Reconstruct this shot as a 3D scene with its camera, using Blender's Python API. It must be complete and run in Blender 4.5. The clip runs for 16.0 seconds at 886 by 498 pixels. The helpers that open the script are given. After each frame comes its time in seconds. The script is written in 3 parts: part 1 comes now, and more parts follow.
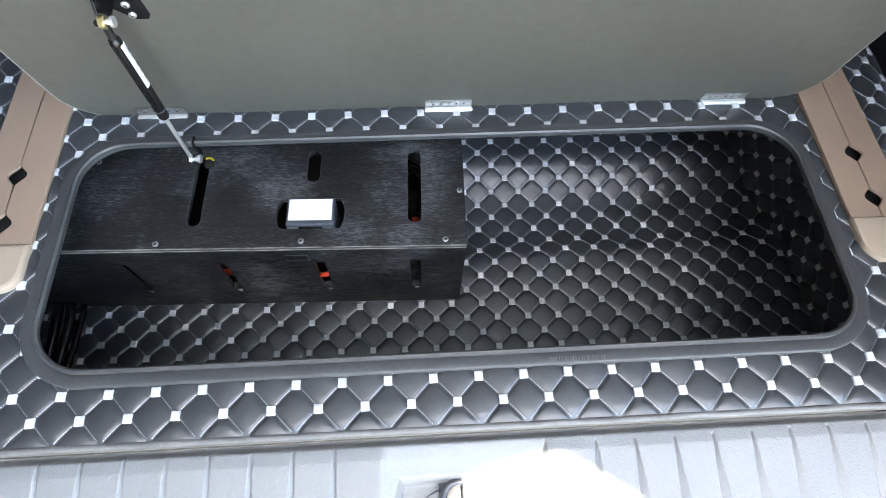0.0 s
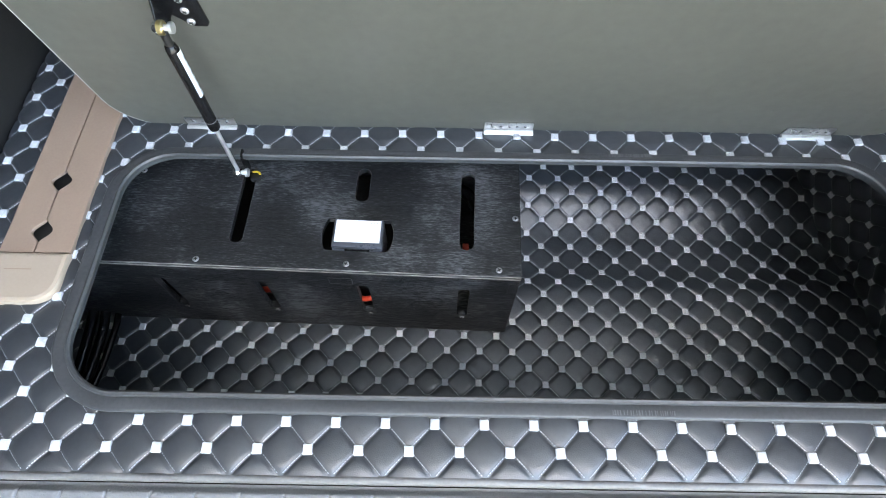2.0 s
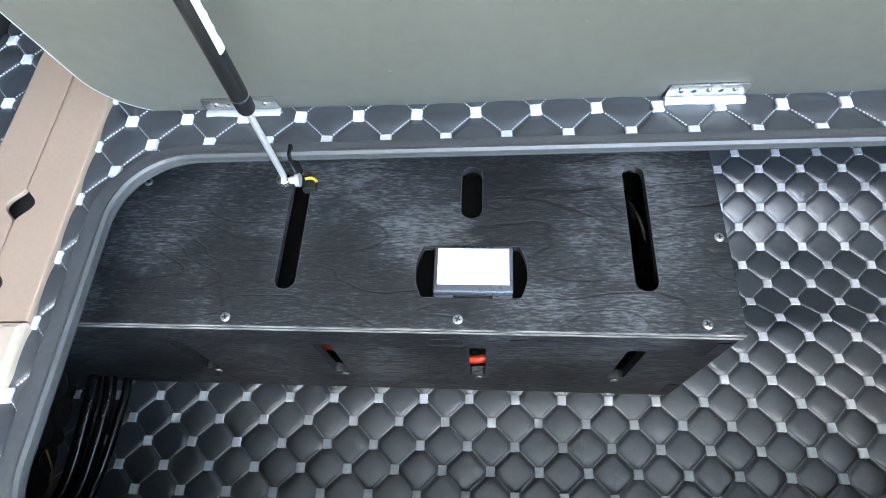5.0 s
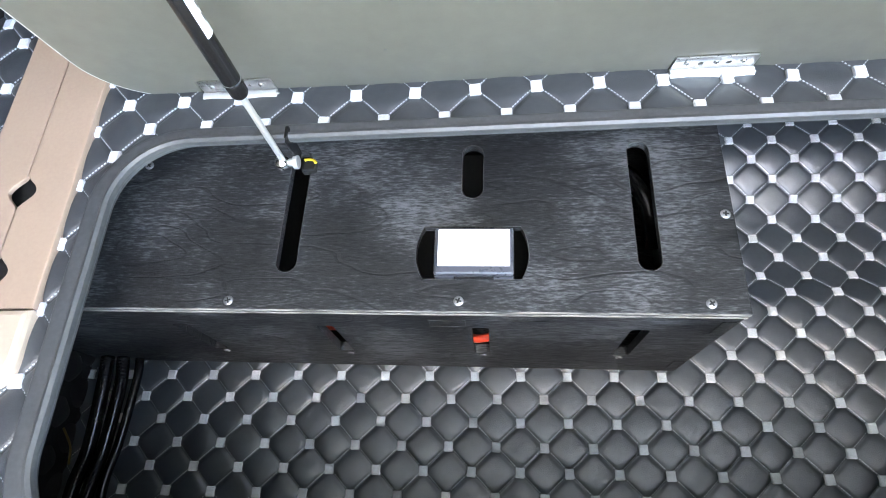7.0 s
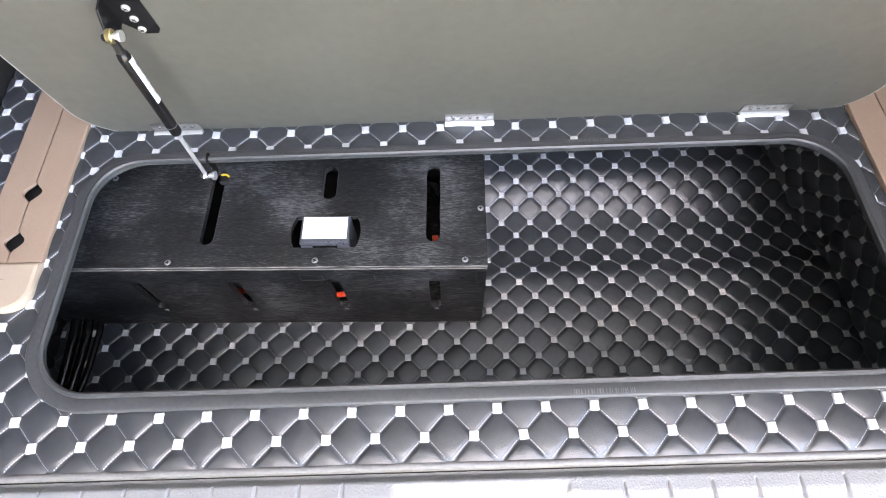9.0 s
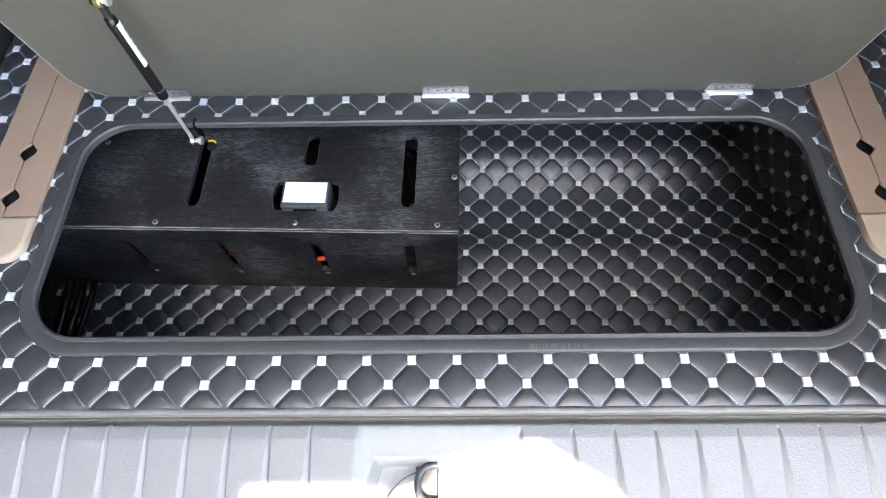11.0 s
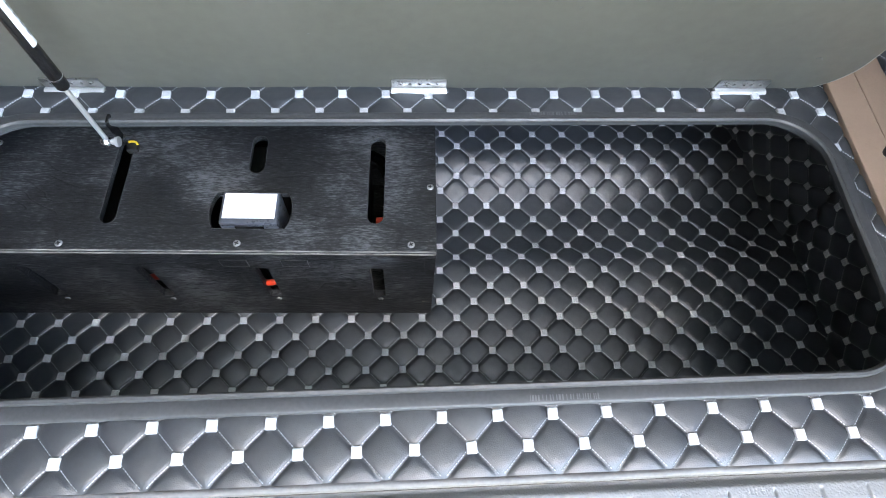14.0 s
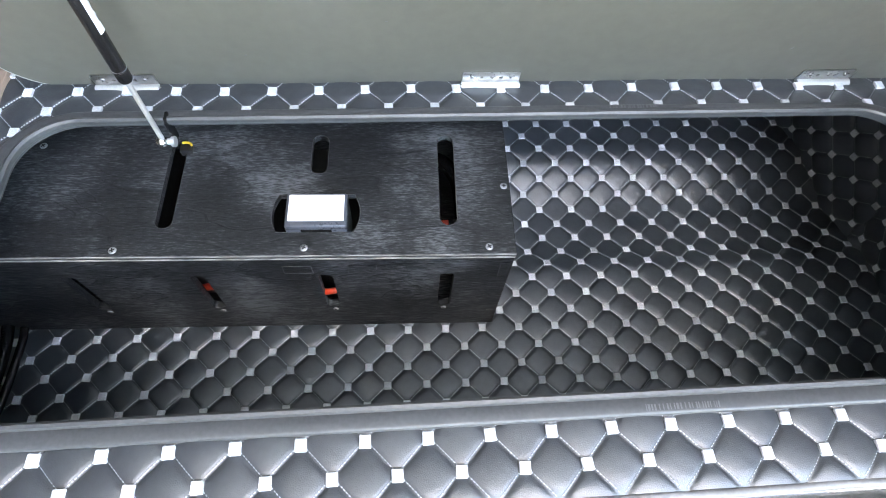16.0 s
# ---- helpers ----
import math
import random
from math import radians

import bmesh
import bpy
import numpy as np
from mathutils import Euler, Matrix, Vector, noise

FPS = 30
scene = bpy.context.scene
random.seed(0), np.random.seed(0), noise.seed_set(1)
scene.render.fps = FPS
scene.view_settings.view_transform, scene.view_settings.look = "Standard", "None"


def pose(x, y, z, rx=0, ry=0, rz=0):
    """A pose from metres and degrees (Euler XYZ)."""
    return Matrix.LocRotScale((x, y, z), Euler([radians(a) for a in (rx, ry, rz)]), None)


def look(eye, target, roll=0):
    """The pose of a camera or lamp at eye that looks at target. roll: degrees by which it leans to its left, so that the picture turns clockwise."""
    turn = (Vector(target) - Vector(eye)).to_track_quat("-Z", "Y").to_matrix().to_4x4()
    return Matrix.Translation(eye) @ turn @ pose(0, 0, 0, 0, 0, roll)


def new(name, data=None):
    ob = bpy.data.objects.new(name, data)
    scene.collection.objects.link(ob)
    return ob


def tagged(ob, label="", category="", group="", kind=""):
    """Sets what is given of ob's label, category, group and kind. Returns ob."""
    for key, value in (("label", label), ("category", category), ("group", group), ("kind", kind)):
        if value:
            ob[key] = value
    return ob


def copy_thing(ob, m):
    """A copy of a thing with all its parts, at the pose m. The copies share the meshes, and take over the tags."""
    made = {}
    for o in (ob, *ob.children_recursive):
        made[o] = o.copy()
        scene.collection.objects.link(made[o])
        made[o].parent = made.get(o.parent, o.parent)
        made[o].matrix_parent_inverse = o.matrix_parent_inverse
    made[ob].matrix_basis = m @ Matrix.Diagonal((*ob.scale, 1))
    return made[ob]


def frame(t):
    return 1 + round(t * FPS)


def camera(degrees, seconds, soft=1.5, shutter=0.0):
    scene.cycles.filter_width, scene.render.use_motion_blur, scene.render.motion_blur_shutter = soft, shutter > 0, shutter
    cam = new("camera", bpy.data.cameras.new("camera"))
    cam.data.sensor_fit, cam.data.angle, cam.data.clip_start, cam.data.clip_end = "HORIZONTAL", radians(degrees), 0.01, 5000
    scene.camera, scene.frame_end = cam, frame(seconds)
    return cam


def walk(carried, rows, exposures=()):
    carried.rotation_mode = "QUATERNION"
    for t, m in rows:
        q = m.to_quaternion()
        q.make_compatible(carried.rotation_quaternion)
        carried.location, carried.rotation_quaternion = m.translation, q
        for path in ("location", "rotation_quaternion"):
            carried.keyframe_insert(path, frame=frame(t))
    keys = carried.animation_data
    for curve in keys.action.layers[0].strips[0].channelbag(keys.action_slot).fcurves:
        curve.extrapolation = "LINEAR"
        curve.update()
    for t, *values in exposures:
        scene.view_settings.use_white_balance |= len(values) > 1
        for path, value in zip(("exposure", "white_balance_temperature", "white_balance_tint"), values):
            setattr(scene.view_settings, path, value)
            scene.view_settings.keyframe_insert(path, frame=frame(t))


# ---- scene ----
cam = camera(76.44, 16.0, soft=1.0)
PATH = [  # seconds, eye, target, roll
    (0, (-0.0504, -0.1316, 0.6987), (-0.0129, 0.2178, -0.0199), 3.26),
    (0.5, (-0.0473, -0.1198, 0.7055), (-0.0035, 0.2387, -0.0084), 4.02),
    (1, (-0.0434, -0.1188, 0.7077), (-0.0166, 0.2421, -0.0058), 2.63),
    (1.5, (-0.0506, -0.1120, 0.6943), (-0.0255, 0.2408, -0.0233), 2.76),
    (2, (-0.0865, -0.0894, 0.6601), (-0.0858, 0.2808, -0.0491), 1.07),
    (2.5, (-0.1111, -0.0657, 0.5844), (-0.1384, 0.3060, -0.1235), -1.23),
    (3, (-0.1630, -0.0039, 0.4977), (-0.2095, 0.3902, -0.1970), -3.61),
    (3.5, (-0.1914, 0.0247, 0.4824), (-0.2364, 0.4195, -0.2119), -6.23),
    (6, (-0.2061, 0.1068, 0.3877), (-0.2570, 0.4432, -0.3363), -8.71),
    (6.5, (-0.2019, 0.0999, 0.3986), (-0.2699, 0.4296, -0.3271), -11.90),
    (7, (-0.1926, 0.0975, 0.4185), (-0.2611, 0.4221, -0.3095), -12.22),
    (7.5, (-0.1440, 0.0365, 0.4983), (-0.1654, 0.3721, -0.2276), -4.65),
    (8, (-0.1005, -0.0222, 0.5837), (-0.0824, 0.3385, -0.1302), 1.60),
    (8.5, (-0.0632, -0.0702, 0.6391), (-0.0523, 0.3105, -0.0644), -2.39),
    (9, (-0.0324, -0.1056, 0.6661), (-0.0373, 0.2634, -0.0436), -2.47),
    (11.5, (0.0138, -0.1546, 0.6883), (0.0030, 0.1979, -0.0298), -1.93),
    (12, (0.0120, -0.1518, 0.6830), (0.0089, 0.1996, -0.0357), -0.48),
    (12.5, (0.0139, -0.1399, 0.6604), (0.0121, 0.1926, -0.0672), -0.61),
    (13, (0.0110, -0.1059, 0.5963), (0.0324, 0.2116, -0.1377), 4.84),
    (13.5, (0.0204, -0.0812, 0.5879), (0.0711, 0.2524, -0.1375), 8.02),
    (14, (-0.0125, -0.0638, 0.5811), (0.0398, 0.2846, -0.1372), 6.72),
    (14.5, (-0.0180, -0.0578, 0.5758), (0.0769, 0.2994, -0.1337), 9.92),
    (15, (-0.0272, -0.0536, 0.5679), (0.0504, 0.3140, -0.1384), 8.05),
    (15.5, (-0.0754, -0.0401, 0.5590), (-0.0082, 0.3316, -0.1462), 7.19),
    (16, (-0.1120, -0.0544, 0.5262), (-0.0506, 0.3157, -0.1804), 6.54),
]
EXPOSURES = [  # seconds, stops, kelvin, tint
    (0, 3.86, 7620, 7), (1.5, 3.86, 7620, 7), (3.5, 4.40, 7120, 3), (6, 4.72, 7570, 5), (7, 4.80, 7870, 8),
    (8, 4.68, 8420, 16), (9, 4.30, 8420, 16), (12.5, 3.76, 7720, 8), (14.5, 4.30, 7670, 8), (16, 4.45, 7720, 8),
]
walk(cam, [(t, look(eye, target, roll)) for t, eye, target, roll in PATH], EXPOSURES)

# ---- light ----
world = bpy.data.worlds.new("sky")
scene.world = world
world.use_nodes = True
wn = world.node_tree.nodes
sky = wn.new("ShaderNodeTexSky")
sky.sky_type, sky.sun_disc = "NISHITA", False
SUN_ELEVATION, SUN_AZIMUTH = 72.0, 165.0  # degrees; azimuth clockwise from +y
sky.sun_elevation, sky.sun_rotation = radians(SUN_ELEVATION), radians(SUN_AZIMUTH)
world.node_tree.links.new(sky.outputs[0], wn["Background"].inputs[0])
wn["Background"].inputs[1].default_value = 0.15
sun = new("sun", bpy.data.lights.new("sun", "SUN"))
sun.data.energy, sun.data.angle, sun.data.color = 4.0, radians(0.5), (1.0, 0.96, 0.91)
se, sa = radians(SUN_ELEVATION), radians(SUN_AZIMUTH)
sun_way = Vector((math.sin(sa) * math.cos(se), math.cos(sa) * math.cos(se), math.sin(se)))
sun.matrix_world = look(sun_way * 5, (0, 0, 0))


# ---- materials ----
def material(name, color, rough=0.5, metal=0.0, spec=0.5):
    m = bpy.data.materials.new(name)
    m.use_nodes = True
    b = m.node_tree.nodes["Principled BSDF"]
    b.inputs["Base Color"].default_value = (*color, 1)
    b.inputs["Roughness"].default_value = rough
    b.inputs["Metallic"].default_value = metal
    b.inputs["Specular IOR Level"].default_value = spec
    return m


def node(m, kind, **inputs):
    n = m.node_tree.nodes.new(kind)
    for key, value in inputs.items():
        n.inputs[key.replace("_", " ")].default_value = value
    return n


def link(m, a, b):
    m.node_tree.links.new(a, b)


def coords(m, scale=(1, 1, 1)):
    """Object coordinates in metres, stretched."""
    tc, mp = node(m, "ShaderNodeTexCoord"), node(m, "ShaderNodeMapping")
    mp.inputs["Scale"].default_value = scale
    link(m, tc.outputs["Object"], mp.inputs["Vector"])
    return mp.outputs["Vector"]


def ramp(m, value, stops):
    r = node(m, "ShaderNodeValToRGB")
    while len(r.color_ramp.elements) < len(stops):
        r.color_ramp.elements.new(0.5)
    for e, (p, c) in zip(r.color_ramp.elements, stops):
        e.position, e.color = p, (*c, 1)
    link(m, value, r.inputs["Fac"])
    return r.outputs["Color"]


def noise_tex(m, vec, scale, detail=4.0, rough=0.55):
    n = node(m, "ShaderNodeTexNoise", Scale=scale, Detail=detail, Roughness=rough)
    link(m, vec, n.inputs["Vector"])
    return n.outputs["Fac"]


def bump(m, value, strength, distance, under=None):
    b = node(m, "ShaderNodeBump", Strength=strength, Distance=distance)
    link(m, value, b.inputs["Height"])
    if under is not None:
        link(m, under, b.inputs["Normal"])
    return b.outputs["Normal"]


def shader(m):
    return m.node_tree.nodes["Principled BSDF"].inputs


def worn(m, base, spread, scale_big, scale_fine, rough, rough_spread=0.1):
    """Colour and gloss that vary at two scales round a base colour."""
    v = coords(m)
    lo = tuple(c * (1 - spread) for c in base)
    hi = tuple(c * (1 + spread) for c in base)
    mix = node(m, "ShaderNodeMath")
    mix.operation = "ADD"
    link(m, noise_tex(m, v, scale_big), mix.inputs[0])
    link(m, noise_tex(m, v, scale_fine), mix.inputs[1])
    half = node(m, "ShaderNodeMath")
    half.operation = "MULTIPLY"
    half.inputs[1].default_value = 0.5
    link(m, mix.outputs[0], half.inputs[0])
    link(m, ramp(m, half.outputs[0], [(0.3, lo), (0.7, hi)]), shader(m)["Base Color"])
    r0, r1 = rough - rough_spread, rough + rough_spread
    link(m, ramp(m, half.outputs[0], [(0.3, (r1,) * 3), (0.7, (r0,) * 3)]), shader(m)["Roughness"])
    return v


def leather_material(name, base, rough):
    m = material(name, base)
    v = worn(m, base, 0.18, 9, 160, rough, 0.04)
    vo = node(m, "ShaderNodeTexVoronoi", Scale=560.0)
    vo.feature = "DISTANCE_TO_EDGE"
    link(m, v, vo.inputs["Vector"])
    shader(m)["Specular IOR Level"].default_value = 0.75
    n1 = bump(m, noise_tex(m, v, 85, 4), 0.26, 0.0014)
    link(m, bump(m, vo.outputs["Distance"], 0.35, 0.0006, n1), shader(m)["Normal"])
    return m


LEATHER = leather_material("black_leather", (0.032, 0.0355, 0.040), 0.40)
shader(LEATHER)["Specular IOR Level"].default_value = 0.85
DARK_LEATHER = leather_material("black_liner", (0.026, 0.033, 0.040), 0.39)
shader(DARK_LEATHER)["Specular IOR Level"].default_value = 1.0
# darker copy of the well's leather, with the left end's shade in its colour
SHADED_LEATHER = leather_material("shaded_side_liner", (0.008, 0.008, 0.008), 0.6)
shader(SHADED_LEATHER)["Specular IOR Level"].default_value = 0.4

THREAD = material("white_thread", (0.72, 0.74, 0.76), 0.6)
v = coords(THREAD, (1, 1, 1))
wave = node(THREAD, "ShaderNodeTexWave", Scale=330.0, Distortion=5.0, Detail=4.0)
wave.bands_direction = "Y"
link(THREAD, v, wave.inputs["Vector"])
link(THREAD, ramp(THREAD, wave.outputs["Fac"], [(0.05, (0.40, 0.41, 0.43)), (0.6, (0.70, 0.72, 0.74))]), shader(THREAD)["Base Color"])
link(THREAD, bump(THREAD, wave.outputs["Fac"], 0.6, 0.0006), shader(THREAD)["Normal"])
STITCH = material("grey_stitch_thread", (0.40, 0.42, 0.44), 0.65)

RUBBER = material("black_rubber", (0.03, 0.03, 0.032))
v = worn(RUBBER, (0.052, 0.054, 0.056), 0.25, 14, 220, 0.40, 0.06)
link(RUBBER, bump(RUBBER, noise_tex(RUBBER, v, 260, 3), 0.15, 0.0008), shader(RUBBER)["Normal"])

LID_PAINT = material("olive_grey_lid_sheet", (0.1, 0.1, 0.09))
v = worn(LID_PAINT, (0.073, 0.072, 0.062), 0.14, 5, 60, 0.33, 0.04)
link(LID_PAINT, bump(LID_PAINT, noise_tex(LID_PAINT, v, 500, 2), 0.08, 0.0004), shader(LID_PAINT)["Normal"])

PLY = material("black_stained_plywood", (0.02, 0.02, 0.02))
vg = coords(PLY, (20, 105, 105))
vs = coords(PLY, (1, 1, 1))
warp = noise_tex(PLY, vg, 5.0, 8, 0.7)
rings = node(PLY, "ShaderNodeTexWave", Scale=2.2, Distortion=16.0, Detail=4.0)
rings.inputs["Detail Scale"].default_value = 1.6
rings.wave_type, rings.bands_direction = "BANDS", "Y"
link(PLY, coords(PLY, (2.2, 7, 7)), rings.inputs["Vector"])
grain = node(PLY, "ShaderNodeMixRGB")
grain.inputs["Fac"].default_value = 0.05
link(PLY, warp, grain.inputs["Color1"])
link(PLY, rings.outputs["Fac"], grain.inputs["Color2"])
cloud = node(PLY, "ShaderNodeMixRGB")
cloud.inputs["Fac"].default_value = 0.45
link(PLY, grain.outputs["Color"], cloud.inputs["Color1"])
link(PLY, noise_tex(PLY, vs, 8, 5), cloud.inputs["Color2"])
figure = node(PLY, "ShaderNodeMath")
figure.operation = "MULTIPLY"
figure.inputs[1].default_value = 11.0
link(PLY, noise_tex(PLY, coords(PLY, (2.0, 5.5, 5.5)), 2.2, 2.5, 0.45), figure.inputs[0])
lines = node(PLY, "ShaderNodeMath")
lines.operation = "FRACT"
link(PLY, figure.outputs[0], lines.inputs[0])
dark_line = ramp(PLY, lines.outputs[0], [(0.0, (0.1,) * 3), (0.10, (1, 1, 1)), (0.90, (1.0, 1.0, 1.0)), (1.0, (0.1,) * 3)])
tint = node(PLY, "ShaderNodeMixRGB")
tint.blend_type = "MULTIPLY"
tint.inputs["Fac"].default_value = 0.6
link(PLY, dark_line, tint.inputs["Color2"])
link(PLY, tint.outputs["Color"], shader(PLY)["Base Color"])
link(PLY, ramp(PLY, cloud.outputs["Color"], [(0.40, (0.002, 0.002, 0.0025)), (0.5, (0.014, 0.0148, 0.0158)), (0.60, (0.092, 0.096, 0.098))]), tint.inputs["Color1"])
link(PLY, ramp(PLY, grain.outputs["Color"], [(0.3, (0.62,) * 3), (0.7, (0.42,) * 3)]), shader(PLY)["Roughness"])
shader(PLY)["Specular IOR Level"].default_value = 0.45
link(PLY, bump(PLY, dark_line, 0.6, 0.0006, bump(PLY, grain.outputs["Color"], 0.5, 0.0012)), shader(PLY)["Normal"])
PLY_EDGE = material("worn_plywood_edge", (0.1, 0.1, 0.09))
v = coords(PLY_EDGE, (30, 3, 900))
link(PLY_EDGE, ramp(PLY_EDGE, noise_tex(PLY_EDGE, v, 1.0, 3), [(0.35, (0.05, 0.05, 0.047)), (0.65, (0.34, 0.32, 0.28))]), shader(PLY_EDGE)["Base Color"])
shader(PLY_EDGE)["Roughness"].default_value = 0.6

JOINT = material("dusty_joint", (0.05, 0.05, 0.048), 0.7)
worn(JOINT, (0.05, 0.05, 0.048), 0.5, 30, 200, 0.7, 0.1)

BEIGE = material("beige_trim_plastic", (0.4, 0.3, 0.23))
v = worn(BEIGE, (0.30, 0.21, 0.155), 0.06, 12, 300, 0.48, 0.05)
link(BEIGE, bump(BEIGE, noise_tex(BEIGE, v, 900, 2), 0.2, 0.0004), shader(BEIGE)["Normal"])
BEIGE_CAP = material("pale_beige_cap_plastic", (0.5, 0.42, 0.33))
v = worn(BEIGE_CAP, (0.38, 0.30, 0.23), 0.05, 12, 300, 0.45, 0.05)
link(BEIGE_CAP, bump(BEIGE_CAP, noise_tex(BEIGE_CAP, v, 900, 2), 0.2, 0.0004), shader(BEIGE_CAP)["Normal"])

SILL = material("grey_grained_sill_plastic", (0.3, 0.3, 0.31))
v = worn(SILL, (0.195, 0.200, 0.204), 0.06, 8, 200, 0.42, 0.05)
vo = node(SILL, "ShaderNodeTexVoronoi", Scale=430.0)
vo.feature = "SMOOTH_F1"
link(SILL, v, vo.inputs["Vector"])
link(SILL, bump(SILL, vo.outputs["Distance"], 0.5, 0.0010), shader(SILL)["Normal"])

STEEL = material("bright_zinc_plated_steel", (0.80, 0.80, 0.79), 0.3, 0.75)
v = worn(STEEL, (0.62, 0.62, 0.61), 0.08, 40, 400, 0.34, 0.08)
STEEL_EDGE = material("pale_edge_band", (0.42, 0.42, 0.41), 0.35)
worn(STEEL_EDGE, (0.42, 0.42, 0.41), 0.12, 20, 300, 0.35, 0.06)
SCREW = material("dull_steel_screw", (0.3, 0.3, 0.3), 0.4, 0.9)
worn(SCREW, (0.34, 0.34, 0.335), 0.15, 60, 400, 0.42, 0.06)
LEAF = material("dull_grey_plated_steel", (0.55, 0.55, 0.54), 0.22, 1.0)
worn(LEAF, (0.42, 0.42, 0.415), 0.1, 40, 400, 0.30, 0.06)
CHROME = material("polished_chrome", (0.85, 0.85, 0.85), 0.08, 1.0)
BRASS = material("yellow_zinc", (0.72, 0.60, 0.30), 0.3, 1.0)
BLACK_PAINT = material("gloss_black_paint", (0.012, 0.012, 0.013))
worn(BLACK_PAINT, (0.007, 0.007, 0.0075), 0.15, 30, 90, 0.24, 0.03)
shader(BLACK_PAINT)["Specular IOR Level"].default_value = 0.35
BLACK = material("matt_black_plastic", (0.012, 0.012, 0.012))
worn(BLACK, (0.008, 0.008, 0.008), 0.3, 20, 200, 0.55, 0.08)
CASE = material("dark_grey_case_plastic", (0.05, 0.052, 0.06), 0.3)
worn(CASE, (0.055, 0.058, 0.068), 0.15, 30, 300, 0.3, 0.06)
WHITE = material("white_label", (0.86, 0.86, 0.87), 0.35)
worn(WHITE, (0.86, 0.86, 0.87), 0.02, 30, 300, 0.35, 0.05)
LABEL = material("silver_label", (0.66, 0.72, 0.76), 0.3)
worn(LABEL, (0.62, 0.68, 0.72), 0.12, 60, 500, 0.3, 0.05)
RED = material("red_cable_sheath", (0.55, 0.045, 0.02), 0.4)
worn(RED, (0.60, 0.05, 0.02), 0.2, 60, 300, 0.4, 0.05)
YELLOW = material("yellow_terminal_plastic", (0.7, 0.48, 0.02), 0.4)
worn(YELLOW, (0.60, 0.40, 0.03), 0.15, 60, 300, 0.4, 0.05)
OCHRE = material("dull_ochre_sheath", (0.14, 0.09, 0.015), 0.5)
worn(OCHRE, (0.14, 0.09, 0.015), 0.2, 60, 300, 0.5, 0.05)
PRINT = material("pale_print", (0.105, 0.108, 0.112), 0.6)
PIPING = material("grey_edge_piping", (0.08, 0.075, 0.075))
v = worn(PIPING, (0.12, 0.118, 0.115), 0.25, 20, 250, 0.55, 0.06)
CARPET = material("black_carpet", (0.01, 0.01, 0.01), 0.95)
worn(CARPET, (0.005, 0.0045, 0.0045), 0.4, 15, 400, 0.95, 0.03)
# unseen ground, kept pale so that it throws sunlight up under the tailgate
BOUNCE_GROUND = material("pale_bounce_ground", (0.1, 0.1, 0.1), 0.9)
worn(BOUNCE_GROUND, (0.33, 0.335, 0.345), 0.2, 1.5, 90, 0.9, 0.05)
SHADE_WALL = material("dark_grey_wall_paint", (0.05, 0.05, 0.05), 0.8)
worn(SHADE_WALL, (0.045, 0.045, 0.044), 0.2, 2, 80, 0.8, 0.05)
# lining of the unseen roof, its grey set for the light from overhead
HEADLINER = material("unseen_roof_grey", (0.1, 0.1, 0.1), 0.9)
worn(HEADLINER, (0.25, 0.255, 0.26), 0.05, 4, 200, 0.9, 0.03)
# unseen tailgate lining, pale and bluish to bounce light into the well
GATE_TRIM = material("pale_bounce_trim", (0.35, 0.35, 0.35), 0.5)
worn(GATE_TRIM, (0.42, 0.47, 0.53), 0.05, 3, 60, 0.5, 0.04)


# ---- mesh helpers ----
def part(name, bm, mat, parent=None, label="", smooth=False):
    """Links a bmesh as one mesh object, under a thing or a part if one is given."""
    me = bpy.data.meshes.new(name)
    bm.to_mesh(me)
    bm.free()
    if smooth:
        me.shade_smooth()
        me.set_sharp_from_angle(angle=radians(42))
    return holds(name, me, mat, parent, label)


def holds(name, me, mat, parent=None, label=""):
    if mat and not me.materials:
        me.materials.append(mat)
    ob = new(name, me)
    if parent:
        ob.parent = parent
    return tagged(ob, label)


def raw(name, verts, faces, mat, parent=None, label="", smooth=True):
    me = bpy.data.meshes.new(name)
    me.from_pydata(verts, [], faces)
    if smooth:
        me.shade_smooth()
    return holds(name, me, mat, parent, label)


def thing(name, m, label, category, group=""):
    e = new(name)
    e.empty_display_size = 0.02
    e.matrix_world = m
    return tagged(e, label, category, group)


def box(x0, x1, y0, y1, z0, z1, bevel=0.0, segments=2):
    bm = bmesh.new()
    bmesh.ops.create_cube(bm, size=1)
    for p in bm.verts:
        p.co = Vector((x0 + (p.co.x + 0.5) * (x1 - x0), y0 + (p.co.y + 0.5) * (y1 - y0), z0 + (p.co.z + 0.5) * (z1 - z0)))
    if bevel:
        bmesh.ops.bevel(bm, geom=bm.edges[:], offset=bevel, segments=segments, profile=0.6, affect="EDGES")
    return bm


def lathe(profile, sides=24):
    """A solid of revolution about z from (radius, z) pairs."""
    bm = bmesh.new()
    rings = []
    for r, z in profile:
        rings.append([bm.verts.new((r * math.cos(2 * math.pi * k / sides), r * math.sin(2 * math.pi * k / sides), z)) for k in range(sides)])
    for a, b in zip(rings, rings[1:]):
        for k in range(sides):
            bm.faces.new((a[k], a[(k + 1) % sides], b[(k + 1) % sides], b[k]))
    bm.faces.new(rings[0][::-1])
    bm.faces.new(rings[-1])
    return bm


